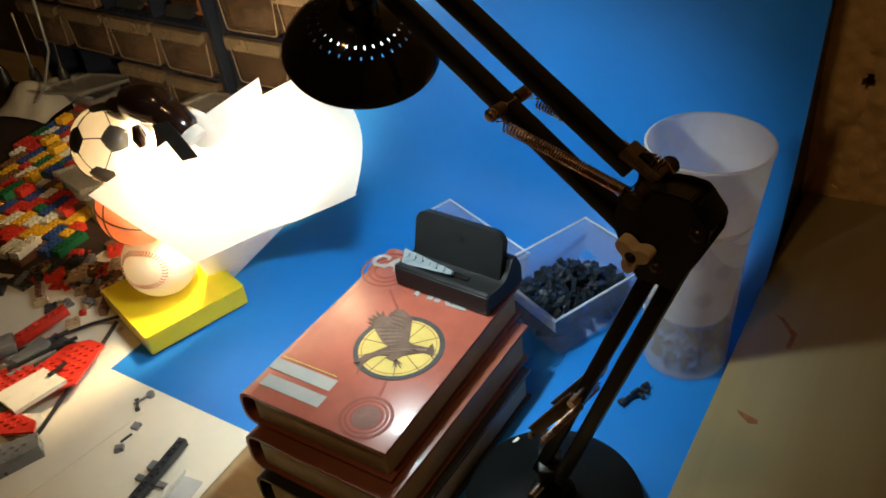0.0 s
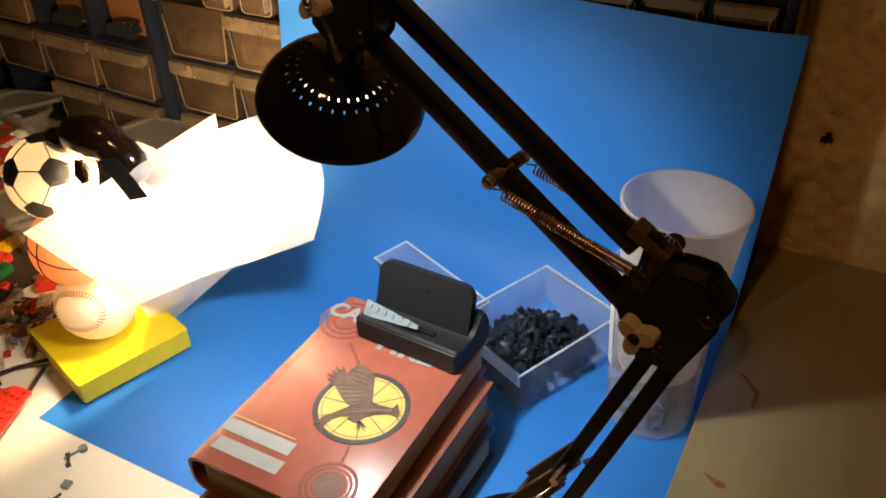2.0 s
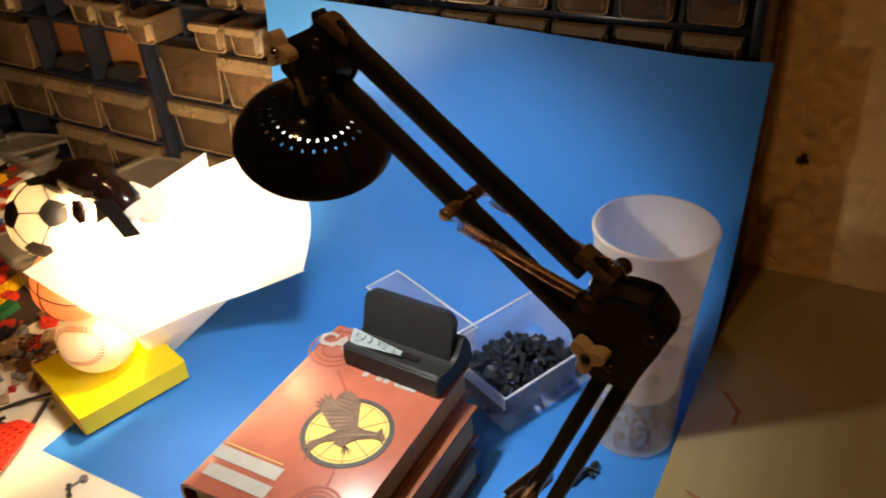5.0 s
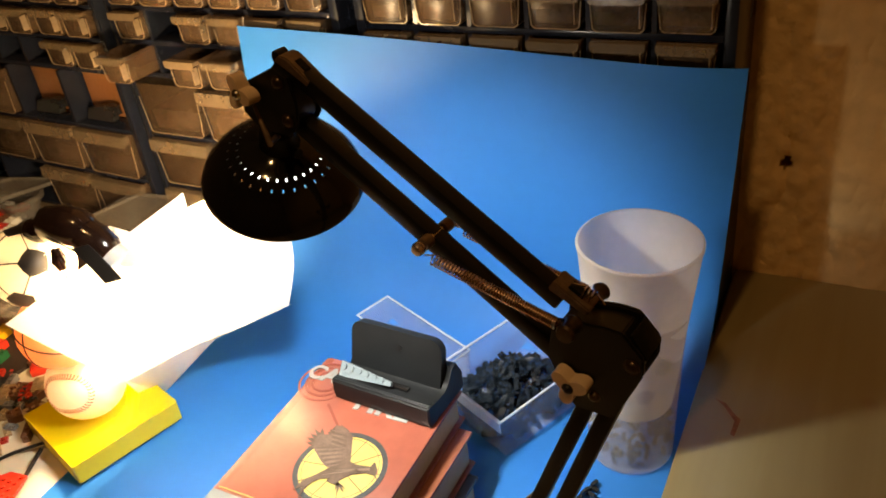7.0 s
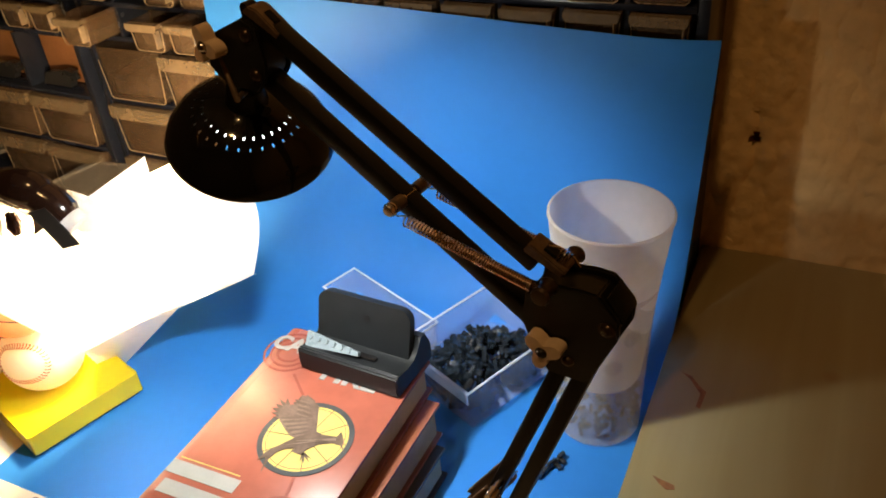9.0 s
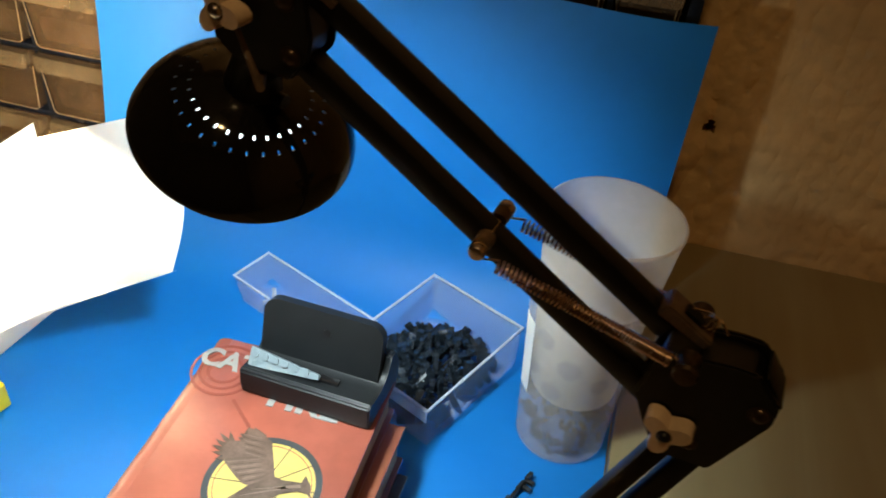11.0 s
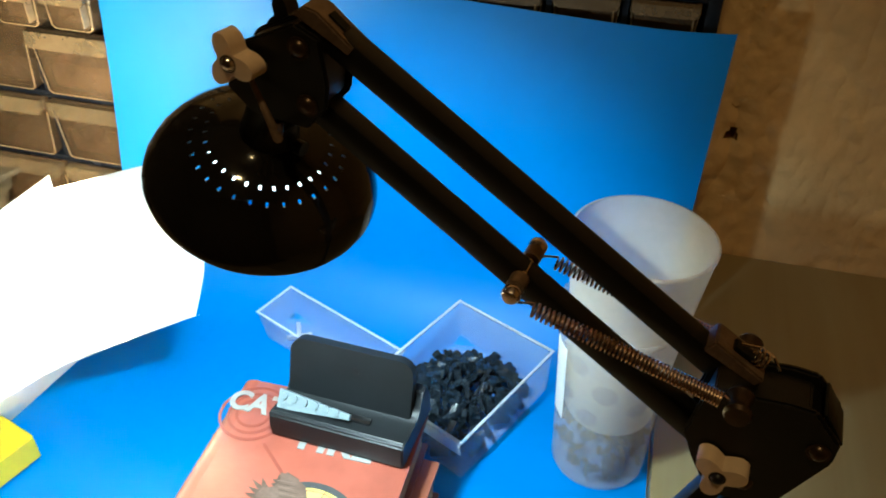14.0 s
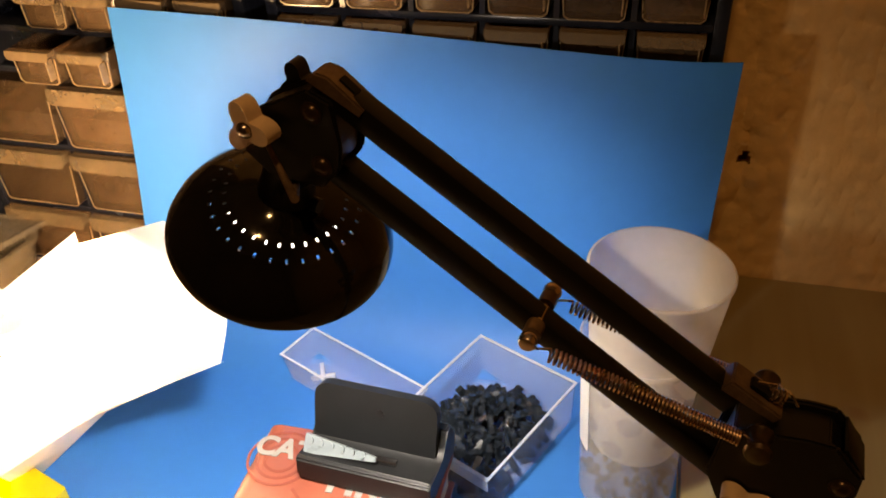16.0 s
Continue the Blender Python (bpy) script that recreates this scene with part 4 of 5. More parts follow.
# head joint and shade
HEADP = [(-0.2215, 0.4385), (-0.2180, 0.4420), (-0.1900, 0.4545), (-0.1800, 0.4500), (-0.1775, 0.4330), (-0.1790, 0.4235), (-0.1880, 0.4130), (-0.2125, 0.4150), (-0.2225, 0.4240)]
for y0, y1 in ((-0.0105, -0.0080), (0.0080, 0.0105)):
    lp("head_cheek", side_plate(HEADP, y0, y1), BLACK_SATIN)
lp("head_spacer", side_plate([(-0.2 + 0.9 * (x + 0.2), 0.4335 + 0.9 * (z - 0.4335)) for x, z in HEADP], -0.0079, 0.0079, 0.0006), BLACK_SATIN)
lp("head_bracket", side_plate([(-0.1935, 0.4560), (-0.1885, 0.4595), (-0.1830, 0.4585), (-0.1685, 0.4465), (-0.1710, 0.4432)], -0.0060, 0.0060, 0.0008), WORN, "worn steel bracket")
lp("bracket_slot", side_plate([(-0.1815, 0.4535), (-0.1800, 0.4568), (-0.1735, 0.4515), (-0.1745, 0.4485)], -0.0025, 0.0025, 0.0004), BLACK_BASE, "dark slot")
knob = lp("wing_knob", wing_nut(lw(-0.2122, -0.0165, 0.4395), ARM.to_3x3().to_4x4() @ pose(0, 0, 0, 90, 12, -8), 0.0115), BRASS, "tan plastic wing knob")
lp("knob_screw", screw(-0.2122, -0.0208, 0.4395, 0.0028), CHROME, parent=knob)
lp("rear_knob", wing_nut(lw(-0.2085, 0.0150, 0.4455), ARM.to_3x3().to_4x4() @ pose(0, 0, 0, 90, 20, 0), 0.0090), BLACK_SATIN, "black rear knob")
lp("knob_bolt", tube([lw(-0.2122, -0.0140, 0.4395), lw(-0.2110, 0.0140, 0.4410)], 0.0026, 12), CHROME)
for hx, hz in ((-0.1885, 0.4455), (-0.1870, 0.4235)):
    lp("head_screw", screw(hx, -0.0108, hz), BRONZED, "bronzed screw head")
PROF = [(r * 0.94, z * 0.94) for r, z in ((0.0, 0.004), (0.012, 0.004), (0.016, 0.0015), (0.022, 0.0002), (0.0270, -0.0014), (0.0288, -0.0023), (0.0334, -0.0046), (0.0352, -0.0057), (0.042, -0.0105), (0.048, -0.0165), (0.0520, -0.0225), (0.0546, -0.0290), (0.0548, -0.0304), (0.0538, -0.0308))]


def vents(i, k):
    return i in (4, 6) and (k + (3 if i == 6 else 0)) % 7 < 1


def wide_vents(i, k):
    return i in (4, 6) and (k + (3 if i == 6 else 0) + 1) % 7 < 3


sm = Matrix.Translation(SHADE) @ SHADE_TURN
lp("shade", lathe(PROF, 210, skip=vents, m=sm), BLACK, "glossy black domed shade with two rings of vent holes", 60)
lp("reflector", lathe([(max(r - 0.0012, 0), z - 0.0012) for r, z in PROF[:-2]], 210, skip=wide_vents, m=sm), WHITE_IN, "white inside of the shade", 60)
lp("socket", tube([sm @ Vector((0, 0, 0.003)), sm @ Vector((0, 0, 0.015))], [0.0125, 0.0105], 24), BLACK_SATIN)
lp("neck", tube([sm @ Vector((0, 0, 0.008)), sm @ Vector((0, 0, 0.018)), lw(-0.203, 0, 0.4200)], [0.0115, 0.0105, 0.0095], 20), BLACK_BASE)
lp("socket_screw", tube([sm @ Vector((-0.0130, -0.0050, 0.006)), sm @ Vector((-0.0165, -0.0065, 0.007))], 0.0032, 12), BLACK_SATIN, "small black screw")
lp("cable", tube([lw(-0.2090, -0.0130, 0.4310), lw(-0.2030, -0.0160, 0.4230), lw(-0.1960, -0.0190, 0.4120), sm @ Vector((0.0150, -0.0130, 0.003))], [0.0010, 0.0013, 0.0019, 0.0019], 10), WORN, "thin tan cable")
BULB = mat("bulb_glass", (0.9, 0.9, 0.88), 0.3)
bb = BULB.node_tree.nodes["Principled BSDF"]
bb.inputs["Emission Color"].default_value, bb.inputs["Emission Strength"].default_value = (0.95, 0.97, 1, 1), 4.5
lp("bulb", lathe([(0, -0.0185), (0.012, -0.0180), (0.022, -0.0155), (0.0275, -0.0115), (0.026, -0.0085), (0.018, -0.0055), (0.012, -0.004), (0, -0.004)], 32, m=sm @ Matrix.Scale(0.9, 4)), BULB, "glowing bulb")

# foot: a block on the base, two links with springs behind them, pins and bolts
lp("foot_block", bar(lw(-0.090, 0.010, 0.016), lw(-0.086, 0.004, 0.074), 0.018, 0.026), BLACK_BASE)
for s in (-1, 1):
    y = 0.0145 * s
    link = lp("foot_link", bar(lw(-0.0860, y, 0.1195), lw(-0.0520, y, 0.1730), 0.0016, 0.0080, bevel=0.0004), BRONZED, "bronzed steel link")
    lp("link_edge", bar(lw(-0.0895, y, 0.1220), lw(-0.0555, y, 0.1755), 0.0036, 0.0012, bevel=0.0004), WORN, parent=link)
    lp("foot_spring", coil(lw(-0.0800, y * 0.72, 0.1110), lw(-0.0500, y * 0.72, 0.1640), 0.0024, 30, 0.0005), SPRING, "steel coil spring")
    lp("foot_cap", tube([lw(-0.0505, y * 0.9, 0.1740), lw(-0.0505, y * 1.45, 0.1740)], [0.0036, 0.0030], 14), CHROME)
lp("foot_pin", tube([lw(-0.0505, -0.018, 0.1740), lw(-0.0505, 0.018, 0.1740)], 0.0022, 10), CHROME)
lp("foot_pin", tube([lw(-0.0870, -0.018, 0.1170), lw(-0.0870, 0.018, 0.1170)], 0.0022, 10), CHROME)
lp("foot_bolt", tube([lw(-0.088, -0.020, 0.050), lw(-0.088, 0.022, 0.050)], 0.004, 12), CHROME)

# ---------------------------------------------------------------- ball lamp under white paper
BC = Vector((-0.612, 0.558, 0.0025))
ball_lamp = empty("ball_lamp", pose(*BC), "lamp of stacked sports balls on a yellow base", "table lamp")
part("base", plate(rounded(-0.0608, -0.0593, 0.0608, 0.0593, 0.003, 3), 0.003, 0.026, m=pose(-0.010, 0.0035, 0, 0, 0, -17.5)), YELLOW, ball_lamp, "yellow painted base")
part("bottom_pad", plate(rounded(-0.058, -0.056, 0.058, 0.056, 0.003, 3), 0.0, 0.003, m=pose(-0.010, 0.0035, 0, 0, 0, -17.5)), BALLBLACK, ball_lamp)


def ball(c, r, material, name):
    bm = bmesh.new()
    bmesh.ops.create_uvsphere(bm, u_segments=48, v_segments=24, radius=r)
    bmesh.ops.translate(bm, vec=c, verts=bm.verts)
    return part(name, bm, material, ball_lamp)


r0 = 0.0400
baseball = ball((-0.011, 0.003, 0.0655), r0, BALL, "baseball")
basketball = ball((-0.013, 0.000, 0.1360), r0, ORANGE, "basketball")
soccer = ball((-0.010, 0.000, 0.2125), r0, BALL, "soccer_ball")
BALL_C = Vector((-0.011, 0.003, 0.0655))
seam_axis = Vector((0.292, -0.901, 0.319)).normalized()      # the seam's loop faces the books
seam_turn = seam_axis.to_track_quat("Z", "Y")
bm = bmesh.new()
for k in range(44):
    t = 2 * math.pi * k / 44
    wide = radians(34 + 6 * math.cos(2 * t))
    for w in (-1, 1):
        ends = []
        for off, slip in ((0.006, 0.0), (0.075, 0.045)):
            q = wide + off * w
            ends.append(BALL_C + seam_turn @ Vector((math.sin(q) * math.cos(t + slip), math.sin(q) * math.sin(t + slip), math.cos(q))) * (r0 + 0.0002))
        tube(ends, 0.0006, 4, bm)
tagged(part("stitching", bm, REDSEAM, baseball, "red stitching"), "red stitching", kind="stuff")
for ax in ((1, 0, 0), (0, 1, 0), (0.3, 0.2, 1)):
    q = Vector(ax).to_track_quat("Z", "X")
    part("seam", tube([Vector((-0.013, 0, 0.1360)) + q @ Vector((math.cos(t / 40 * 6.2832), math.sin(t / 40 * 6.2832), 0)) * (r0 + 0.0002) for t in range(41)], 0.0009, 5, close=False), BALLBLACK, basketball)
ico = bmesh.new()
bmesh.ops.create_icosphere(ico, subdivisions=1, radius=1)
dirs = [v.co.normalized() for v in ico.verts]
ico.free()
# turned so that one black patch faces the books' side and the seam from it runs level
patch_a = Vector((-0.150, -0.855, 0.497)).normalized()
patch_b = Vector((0.790, -0.380, 0.481)).normalized()
near = min((d for d in dirs[1:]), key=lambda d: (d - dirs[0]).length)


def basis(a, b):
    c = a.cross(b).normalized()
    return Matrix((a, c.cross(a), c)).transposed()


turn = basis(patch_a, patch_b) @ basis(dirs[0], near).inverted()
sc = Vector((-0.010, 0.000, 0.2125))
for d in dirs:
    q = (turn @ d).to_track_quat("Z", "X")
    bm = bmesh.new()
    c = bm.verts.new(sc + q @ Vector((0, 0, 1)) * (r0 + 0.0005))
    rims = []
    for f in (0.25, 0.5, 0.75, 1.0):
        row = []
        for k in range(10):
            w = 0.36 * f if k % 2 == 0 else 0.36 * f * 0.86
            row.append(bm.verts.new(sc + (q @ Vector((w * math.cos(0.62832 * k), w * math.sin(0.62832 * k), 1))).normalized() * (r0 + 0.0005)))
        rims.append(row)
    for k in range(10):
        bm.faces.new((c, rims[0][k], rims[0][(k + 1) % 10]))
        for a, b in zip(rims, rims[1:]):
            bm.faces.new((a[k], b[k], b[(k + 1) % 10], a[(k + 1) % 10]))
    part("patch", bm, BALLBLACK, soccer, "black pentagon patch")
    o = [e for e in dirs if 0.1 < (e - d).length < 1.2]
    for e in o:
        a, b = (turn @ d), (turn @ e)
        if a.x * 3.1 + a.y * 1.7 + a.z < b.x * 3.1 + b.y * 1.7 + b.z:
            part("seam", tube([sc + (a.lerp(b, t / 8)).normalized() * (r0 + 0.0002) for t in range(2, 7)], 0.0006, 4), BALLBLACK, soccer)
sk = [Vector(p) - BC for p in ((-0.588, 0.566, 0.259), (-0.582, 0.567, 0.262), (-0.560, 0.568, 0.264), (-0.542, 0.568, 0.262), (-0.536, 0.568, 0.260))]
part("socket", tube(sk, [0.012, 0.017, 0.019, 0.017, 0.012], 22), SOCKET, ball_lamp, "glossy black lamp socket")
part("socket_neck", tube([sk[4] + Vector((0.016, 0.002, -0.019)), sk[4] + Vector((0.024, 0.003, -0.027))], [0.0120, 0.0115], 18), PAPER, ball_lamp, "white socket neck")
part("socket_body", tube([sk[3] + Vector((-0.008, 0, 0)), sk[4] + Vector((0.004, 0.001, -0.008)), sk[4] + Vector((0.014, 0.002, -0.017)), sk[4] + Vector((0.018, 0.002, -0.021))], [0.0150, 0.0165, 0.0150, 0.0110], 22), SOCKET, ball_lamp, "glossy dark lower part of the socket")
part("socket_ring", tube([sk[0] + Vector((-0.024, 0.000, -0.012)), sk[0] + Vector((-0.019, 0.000, -0.008)), sk[0] + Vector((-0.007, 0.000, -0.005)), sk[0] + Vector((0.002, 0.001, 0.000))], [0.0090, 0.0125, 0.0120, 0.0100], 18), SOCKET, ball_lamp)
part("switch", tube([sk[2] + Vector((-0.012, -0.012, -0.020)), sk[2] + Vector((-0.007, -0.016, -0.030)), sk[2] + Vector((-0.004, -0.017, -0.038))], [0.0045, 0.0075, 0.0050], 14), SOCKET, ball_lamp, "dark switch knob")
part("bulb", lathe([(0, 0.045), (0.010, 0.042), (0.016, 0.030), (0.014, 0.015), (0.010, 0.0), (0, 0)], 24, m=Matrix.Translation(sk[4] + Vector((0.008, 0.010, -0.008))) @ Vector((0.1, 0.45, -0.75)).to_track_quat("Z", "X").to_matrix().to_4x4()), PAPER, ball_lamp, "frosted bulb")
part("tape_strip", patch(lambda u, v: Vector((-0.535 + 0.026 * u + 0.016 * v, 0.546 + 0.001 * u + 0.006 * v, 0.256 - 0.032 * u + 0.004 * v + 0.002 * math.sin(3 * u))) - BC, 8, 2, 0.0008), BALLBLACK, ball_lamp, "black strap")
part("cord", tube([(-0.050, -0.045, 0.008), (-0.075, -0.065, 0.004), (-0.10, -0.10, 0.002), (-0.16, -0.20, 0.002)], 0.002, 8), BALLBLACK, ball_lamp, "black cord")


def quad(a, b, c, d, bow, n=12):
    """A sheet over corners a (0,0), b (1,0), c (1,1), d (0,1), bowed out by the vector bow."""
    a, b, c, d, bow = map(Vector, (a, b, c, d, bow))
    return patch(lambda u, v: (a * (1 - u) + b * u) * (1 - v) + (d * (1 - u) + c * u) * v + bow * math.sin(math.pi * v) * (0.4 + 0.6 * u) , n, n, 0.0003)


tagged(part("paper_shade", quad((-0.587, 0.493, 0.201), (-0.484, 0.639, 0.270), (-0.5025, 0.654, 0.098), (-0.560, 0.560, 0.085), (0.012, -0.012, 0.010)), PAPER),
       "white sheet of paper bent round the lit ball lamp", "paper")
tagged(part("paper_shade", quad((-0.531, 0.6795, 0.2246), (-0.404, 0.631, 0.294), (-0.402, 0.649, 0.153), (-0.622, 0.668, 0.018), (0.013, 0.020, 0.004)), PAPER),
       "white curled paper reaching out beside the lamp", "paper")
tagged(part("paper_shade", quad((-0.560, 0.5615, 0.0845), (-0.5025, 0.6550, 0.0975), (-0.600, 0.630, 0.0015), (-0.618, 0.612, 0.0015), (0.0, 0.0, 0.0)), PAPER),
       "white paper corner hanging down to the desk", "paper")
tagged(part("paper_shade", quad((-0.561, 0.5620, 0.0850), (-0.5030, 0.6555, 0.0980), (-0.399, 0.6500, 0.1545), (-0.622, 0.6670, 0.0190), (0.0, 0.0, -0.004)), PAPER),
       "underside of the white paper, curled in below the lamp", "paper")

# ---------------------------------------------------------------- left end of the desk: bricks, tubs, cloth
DARKMAT = mat("dark_board", (0.035, 0.022, 0.016), 0.6, var=0.3, scale=14, bump=0.1)
tagged(part("dark_board", plate([(-1.75, 0.45), (-0.93, 0.50), (-0.81, 0.535), (-0.80, 0.62), (-0.90, 0.90), (-1.75, 0.92)], 0.0008, 0.006), DARKMAT), "dark brown board under the loose bricks", "board")


def inside(x, y, poly):
    c = False
    for (x0, y0), (x1, y1) in zip(poly, poly[1:] + poly[:1]):
        if (y0 > y) != (y1 > y) and x < (x1 - x0) * (y - y0) / (y1 - y0) + x0:
            c = not c
    return c


FIELD = [(-0.862, 0.628), (-0.835, 0.590), (-0.866, 0.545), (-0.935, 0.540), (-1.04, 0.600), (-1.135, 0.681), (-1.158, 0.722), (-1.185, 0.80), (-1.20, 0.90), (-1.17, 0.905), (-1.09, 0.81), (-1.005, 0.735), (-0.93, 0.68)]
kinds = {}
rnd = random.Random(12)
cols = ["red"] * 11 + ["blue"] * 3 + ["yellow"] * 5 + ["white"] * 3 + ["green"] * 2 + ["brown"]
TURN = pose(-0.835, 0.53, 0, 0, 0, 6)


def set_brick(nx, ny, c, x, y, z, spin, label):
    key = (nx, ny, c)
    if key not in kinds:
        kinds[key] = brick_mesh(nx, ny, 0.0096, PLASTIC[c])
    tagged(part("toy_brick", kinds[key], None, at=TURN @ pose(x, y, z, 0, 0, spin)), c + label, "toy brick", "loose toy bricks")


col_x, last = -0.42, ""
while col_x < 0.02:
    y = -0.04 + rnd.uniform(0, 0.02)
    while y < 0.42:
        ny = rnd.choice((4, 4, 4, 3, 2, 4, 6))
        w = TURN @ Vector((col_x + 0.008, y + ny * 0.004, 0))
        if inside(w.x, w.y, FIELD):
            c = rnd.choice([k for k in cols if k != last])
            last = c
            if rnd.random() < 0.16:
                set_brick(2, ny, "brown", col_x, y, 0.0062, 0, " plastic toy brick under another brick")
                set_brick(2, max(ny - 1, 2), c, col_x, y + 0.002, 0.0162, rnd.uniform(-6, 6), " plastic toy brick lying on another brick")
            else:
                set_brick(2, ny, c, col_x + rnd.uniform(-0.0004, 0.0004), y, 0.0062, rnd.uniform(-3, 3), " plastic toy brick with studs on the dark board")
        y += ny * 0.008 + rnd.uniform(0.0008, 0.005)
    col_x += 0.0172 + rnd.uniform(0, 0.001)

TUB = mat("tub_plastic", (0.34, 0.30, 0.24), 0.25, var=0.05, scale=20, clear=0.55, milk=0.25)


def tub(x, y, z, w, d, h, turn, label):
    t = empty("plastic_tub", pose(x, y, z, 0, 0, turn), label, "plastic tub")
    part("bowl", open_tray(w, d, h, 0.0014, 0.008, 0.022, 0.004), TUB, t)
    part("lid", lathe([(0, 0), (1, 0), (1, 1), (0.94, 1), (0.94, 0.4), (0, 0.4)], 4, m=pose(0, 0, h + 0.0005, 0, 0, 45) @ Matrix.Diagonal((w * 0.70, d * 0.70, 0.006, 1))), TUB, t, "clear lid")
    return t


tub(-0.865, 0.672, 0.0065, 0.095, 0.075, 0.055, -20, "clear plastic tub of parts beside the lamp")
tub(-0.845, 0.862, 0.0065, 0.13, 0.085, 0.060, -6, "clear plastic tub with a lid before the drawers")
tub(-1.185, 0.895, 0.0065, 0.14, 0.06, 0.035, -8, "flat clear plastic tub at the back of the desk")


def cloth(u, v):
    x, y = -1.325 + 0.125 * u, 0.790 + 0.125 * v
    h = 0.045 * math.sin(math.pi * min(max(u, 0.02), 0.98)) ** 0.6 * math.sin(math.pi * min(max(v, 0.02), 0.98)) ** 0.6
    return Vector((x - 0.02 * v, y + 0.02 * u, 0.0075 + h * (1 + 0.35 * noise.noise(Vector((u * 4, v * 4, 1))))))


tagged(part("cloth_bag", patch(cloth, 24, 24, 0.0008), CLOTH), "crumpled cream cloth bag lying on the dark board", "cloth bag")

# tools standing in the dark corner
for k, (x, h) in enumerate(((-1.36, 0.13), (-1.30, 0.16), (-1.25, 0.11))):
    t = empty("screwdriver", pose(x, 0.86 + 0.02 * k, 0.0065, 0, 4 * k, 0), "steel tool standing upright in the dark corner", "tool", "tools")
    part("handle", lathe([(0, 0), (0.009, 0), (0.011, 0.02), (0.009, 0.05), (0.005, 0.06), (0, 0.06)], 16), BALLBLACK, t)
    part("shaft", tube([(0, 0, 0.058), (0, 0, h)], 0.0022, 8), CHROME, t)
cord2 = tube([(-1.19, 0.86, 0.30), (-1.185, 0.865, 0.20), (-1.19, 0.86, 0.12), (-1.21, 0.84, 0.06), (-1.26, 0.82, 0.012)], 0.0022, 8)
tagged(part("cable", cord2, PLASTIC["grey"]), "thin grey cable hanging down to the board", "cable")

# ---------------------------------------------------------------- toy starship parts
ship = empty("toy_spaceship", pose(-0.645, 0.415, 0.0012), "half-built red and white toy spaceship lying on the paper", "toy spaceship")
SO = Vector((-0.645, 0.415, 0.0012))


def studs(bm, pts, z, r=0.0024):
    for x, y in pts:
        lo = [bm.verts.new((x + r * math.cos(0.7854 * k), y + r * math.sin(0.7854 * k), z)) for k in range(8)]
        hi = [bm.verts.new((v.co.x, v.co.y, z + 0.0017)) for v in lo]
        bm.faces.new(hi)
        for k in range(8):
            bm.faces.new((lo[k], lo[(k + 1) % 8], hi[(k + 1) % 8], hi[k]))


def plated(name, outline, z0, z1, colour, label="", margin=0.003):
    loc = [(x - SO.x, y - SO.y) for x, y in outline]
    bm = plate(loc, z0, z1)
    pts = []
    x = min(p[0] for p in loc) + 0.004
    while x < max(p[0] for p in loc):
        y = min(p[1] for p in loc) + 0.004
        while y < max(p[1] for p in loc):
            if all(inside(x + dx, y + dy, loc) for dx in (-margin, margin) for dy in (-margin, margin)):
                pts.append((x, y))
            y += 0.008
        x += 0.008
    studs(bm, pts, z1)
    return part(name, bm, PLASTIC[colour], ship, label, 30)


plated("wing_plate", [(-0.670, 0.405), (-0.668, 0.448), (-0.652, 0.466), (-0.631, 0.468), (-0.610, 0.414), (-0.640, 0.380)], 0.014, 0.0172, "red", "red wedge plate")
plated("wing_plate", [(-0.700, 0.330), (-0.662, 0.372), (-0.668, 0.406), (-0.690, 0.420), (-0.72, 0.36)], 0.012, 0.0152, "red", "red wedge plate")
plated("side_panel", [(-0.668, 0.362), (-0.655, 0.412), (-0.617, 0.411), (-0.627, 0.358)], 0.0175, 0.022, "white", "white side panel", 0.02)
plated("side_panel", [(-0.650, 0.340), (-0.640, 0.358), (-0.610, 0.372), (-0.602, 0.350)], 0.006, 0.014, "white", "white side panel", 0.006)
plated("nose_plate", [(-0.652, 0.338), (-0.640, 0.360), (-0.602, 0.362), (-0.592, 0.352), (-0.62, 0.335)], 0.0145, 0.0177, "red", "red wedge plate")
plated("block", [(-0.640, 0.295), (-0.605, 0.332), (-0.590, 0.354), (-0.574, 0.344), (-0.590, 0.305)], 0.0, 0.016, "grey", "grey block", 0.004)
part("keel", box(-0.06, -0.055, 0.0, -0.006, 0.045, 0.0125, 0.001), PLASTIC["darkgrey"], ship)
bm = box(-0.045, -0.0065, 0.0, 0.045, 0.0065, 0.0096, 0.0006)
studs(bm, [(-0.040 + 0.008 * k, 0) for k in range(11)], 0.0096)
part("red_beam", bm, PLASTIC["red"], ship, "red studded beam", 30, at=pose(-0.726 - SO.x, 0.444 - SO.y, 0.012, 0, -6, 76))
part("grip", box(-0.012, -0.012, 0.0, 0.012, 0.012, 0.013, 0.002), PLASTIC["grey"], ship, "grey bracket", at=pose(-0.722 - SO.x, 0.412 - SO.y, 0.019, 0, 0, 60))
for x0, y0, x1, y1, z, r, c in ((-0.695, 0.395, -0.667, 0.462, 0.018, 0.0022, "black"), (-0.702, 0.415, -0.688, 0.466, 0.016, 0.0026, "black"), (-0.690, 0.39, -0.676, 0.44, 0.014, 0.003, "grey")):
    part("bar", tube([(x0 - SO.x, y0 - SO.y, z), (x1 - SO.x, y1 - SO.y, z)], r, 16), PLASTIC[c], ship)
part("engine_block", box(-0.062, -0.01, 0.0, -0.046, 0.03, 0.019, 0.001), PLASTIC["grey"], ship)
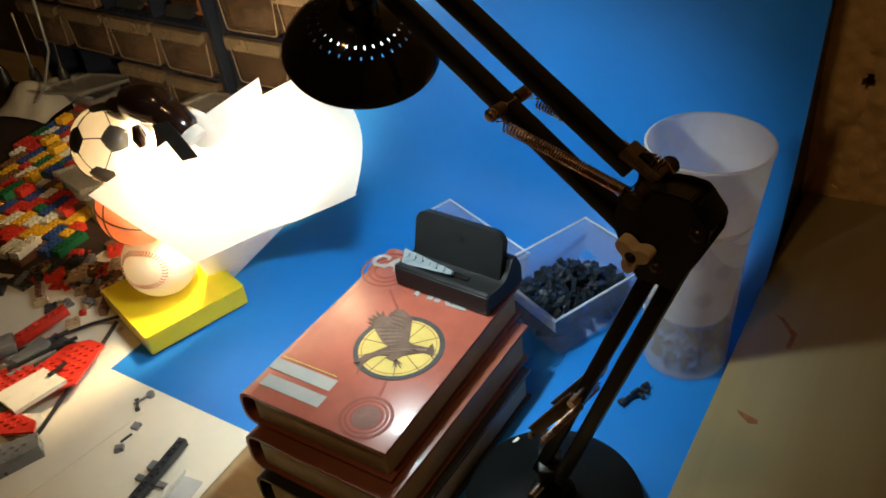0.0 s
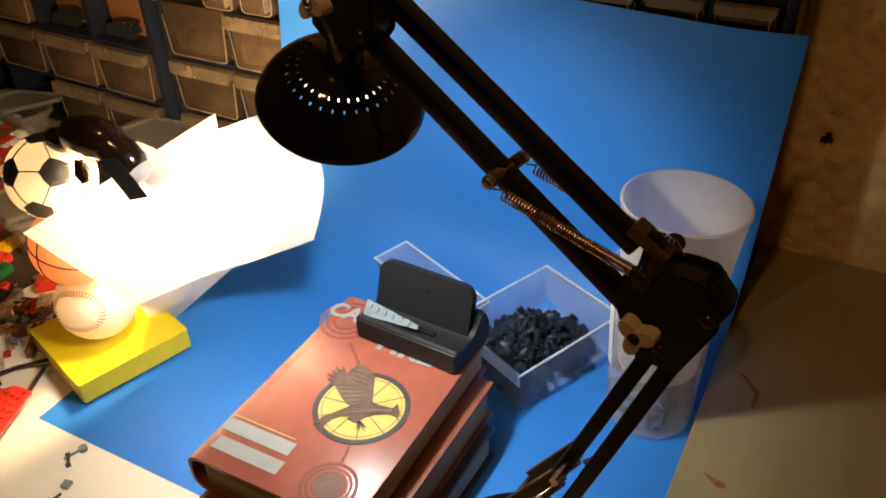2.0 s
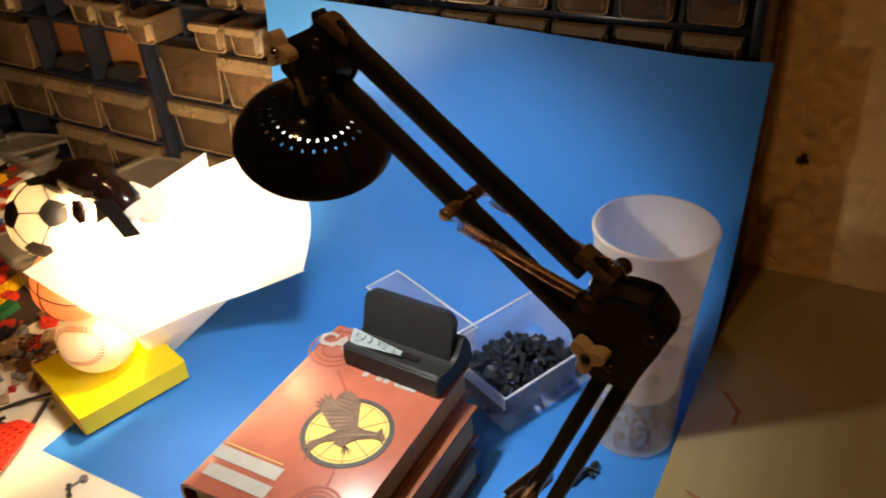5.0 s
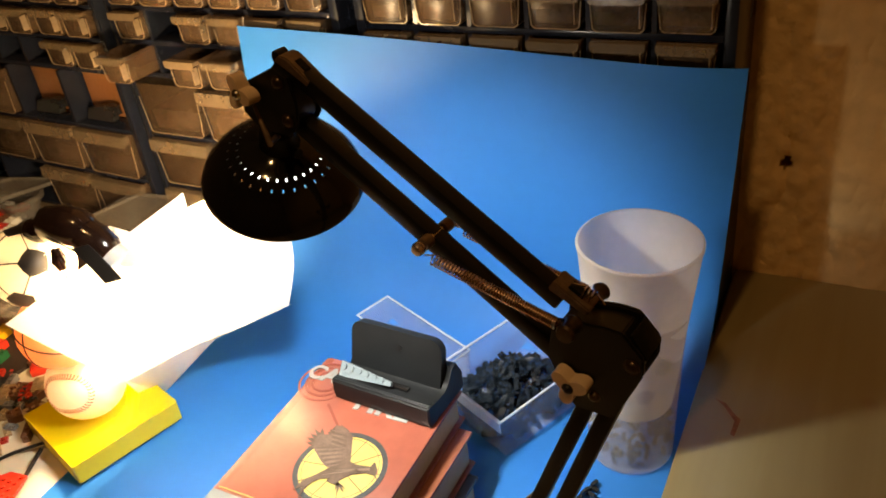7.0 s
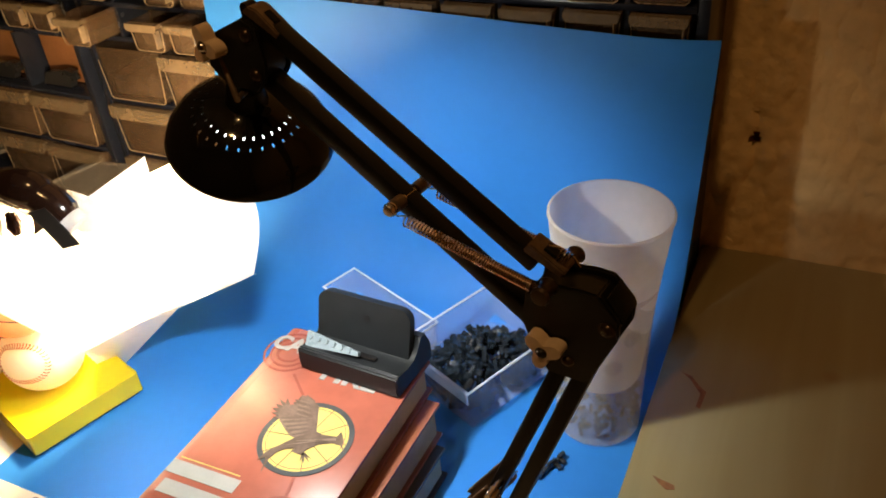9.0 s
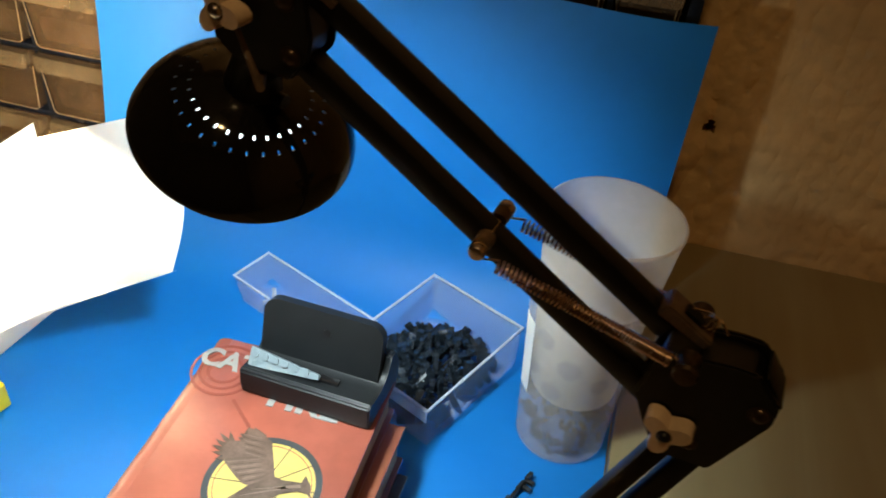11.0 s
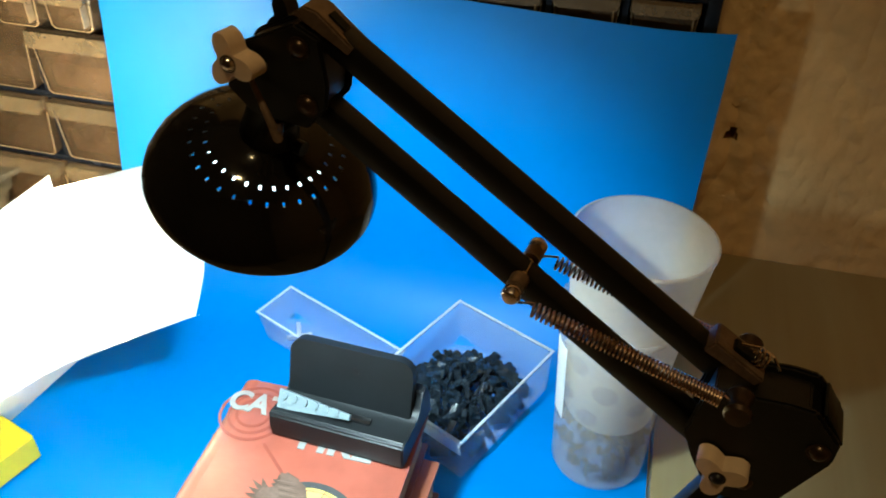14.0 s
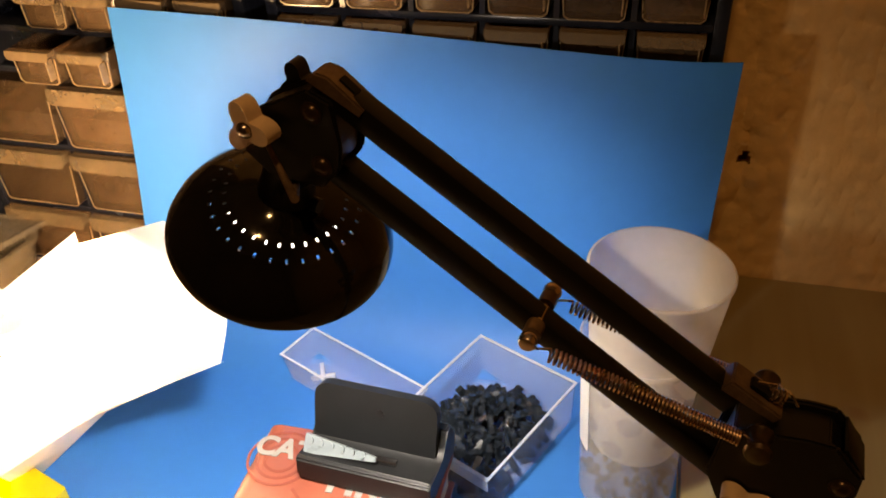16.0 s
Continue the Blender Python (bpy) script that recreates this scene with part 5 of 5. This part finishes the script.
part("rod", tube([(x - SO.x, y - SO.y, z) for x, y, z in ((-0.654, 0.503, 0.012), (-0.639, 0.465, 0.009), (-0.626, 0.419, 0.006), (-0.602, 0.359, 0.004), (-0.588, 0.311, 0.003))], 0.0022, 8), PLASTIC["black"], ship, "long black rod")
part("hinge", box(0.006, -0.010, 0.0222, 0.010, 0.012, 0.025, 0.0005), PLASTIC["black"], ship)

# grey studded beam and its frame
beam = empty("toy_beam_assembly", pose(-0.452, 0.375, 0.0015, 0, 0, 98), "grey toy beam resting on a white plastic frame", "toy part")
bm = box(-0.040, -0.004, 0.004, 0.040, 0.004, 0.0118)
studs(bm, [(-0.036 + 0.008 * k, 0) for k in range(10)], 0.0118)
part("beam", bm, PLASTIC["darkgrey"], beam)
part("frame", box(-0.035, -0.020, 0.0, 0.015, -0.016, 0.006, 0.0005, bm=box(-0.035, -0.016, 0, -0.031, 0.012, 0.004, 0.0005)), PLASTIC["white"], beam)
part("cross_bar", box(-0.008, -0.018, 0.0, -0.002, 0.020, 0.0038, 0.0005), PLASTIC["grey"], beam)
part("clip", box(0.004, 0.006, 0.0, 0.014, 0.016, 0.006, 0.001), PLASTIC["grey"], beam)
part("clear_plate", box(-0.030, -0.042, 0.0, 0.010, -0.022, 0.0032, 0.0004), CLEAR, beam)

# small loose parts


def loose(name, bm, colour, x, y, turn, label, z=0.0013):
    return tagged(part(name, bm, PLASTIC[colour], at=pose(x, y, z, 0, 0, turn)), label, "toy part")


lever = tube([(0, 0, 0.0022), (0.016, 0, 0.0022)], 0.0012, 8)
lathe([(0, 0), (0.004, 0), (0.004, 0.004), (0, 0.004)], 14, bm=lever, m=pose(0.018, 0, 0))
loose("toy_lever", lever, "grey", -0.546, 0.429, 72, "small grey toy lever on the white sheet")
pin = tube([(0, 0, 0.002), (0.011, 0, 0.002)], 0.0016, 8)
box(-0.0025, -0.0022, 0, 0.0005, 0.0022, 0.004, 0.0004, bm=pin)
box(0.0105, -0.0022, 0, 0.013, 0.0022, 0.004, 0.0004, bm=pin)
loose("toy_pin", pin, "darkgrey", -0.546, 0.4335, -40, "small dark toy pin on the white sheet")
loose("toy_tile", box(-0.0039, -0.0039, 0, 0.0039, 0.0039, 0.0032, 0.0003), "grey", -0.521, 0.410, 12, "small square grey toy tile on the white sheet")
bolt = tube([(0, 0, 0.0016), (0.012, 0, 0.0016)], 0.0012, 8)
loose("toy_bar", bolt, "darkgrey", -0.519, 0.389, 82, "short dark toy bar on the white sheet")
loose("toy_clip", box(-0.004, -0.003, 0, 0.004, 0.003, 0.005, 0.0006, bm=box(-0.005, -0.004, 0, 0.0, 0.004, 0.003, 0.0004)), "grey", -0.513, 0.383, 40, "small grey toy clip on the white sheet")

# scattered parts behind the base of the ball lamp
rnd = random.Random(21)
HEAP = [(-0.865, 0.500), (-0.715, 0.490), (-0.690, 0.600), (-0.745, 0.625), (-0.815, 0.590)]
for k in range(46):
    x, y = rnd.uniform(-0.87, -0.69), rnd.uniform(0.49, 0.625)
    while not inside(x, y, HEAP):
        x, y = rnd.uniform(-0.87, -0.69), rnd.uniform(0.49, 0.625)
    c = rnd.choice(("tan", "brown", "brown", "darkgrey", "brown", "tan", "grey", "red"))
    nx, ny = rnd.choice(((1, 2), (2, 2), (1, 4), (1, 3), (2, 3)))
    key = (nx, ny, c, "heap")
    if key not in kinds:
        kinds[key] = brick_mesh(nx, ny, 0.0032 if k % 2 else 0.0096, PLASTIC[c])
    tagged(part("toy_part", kinds[key], None, at=pose(x, y, 0.0014, 0, 0, rnd.uniform(0, 360))), c + " toy part in the scatter beside the lamp base", "toy part", "scattered toy parts")
spots = [(-0.813, 0.534), (-0.79, 0.548), (-0.749, 0.569), (-0.742, 0.529), (-0.86, 0.523), (-0.858, 0.501), (-0.715, 0.512), (-0.705, 0.492), (-0.775, 0.600),
         (-0.765, 0.545), (-0.755, 0.555), (-0.735, 0.555), (-0.80, 0.575), (-0.725, 0.540), (-0.77, 0.525), (-0.745, 0.60), (-0.72, 0.61), (-0.83, 0.50), (-0.71, 0.575)]
for k, (x, y) in enumerate(spots):
    for j in range(2 if k % 3 == 0 else 1):
        c = rnd.choice(("tan", "grey", "darkgrey", "brown", "brown", "tan", "lime", "red"))
        nx, ny = rnd.choice(((1, 2), (2, 2), (1, 1), (1, 3), (2, 3)))
        if k in (4, 5) and j == 0:
            c, nx, ny = "darkgrey", 2, 4
        key = (nx, ny, c, "flat")
        if key not in kinds:
            kinds[key] = brick_mesh(nx, ny, rnd.choice((0.0032, 0.0096, 0.006)), PLASTIC[c])
        ob = part("toy_part", kinds[key], None, at=pose(x + rnd.uniform(-0.009, 0.009), y + rnd.uniform(-0.009, 0.009), 0.0012 + 0.006 * j, rnd.uniform(-8, 8) * j, 0, rnd.uniform(0, 360)))
        tagged(ob, c + " toy part among loose parts on the desk", "toy part", "scattered toy parts")
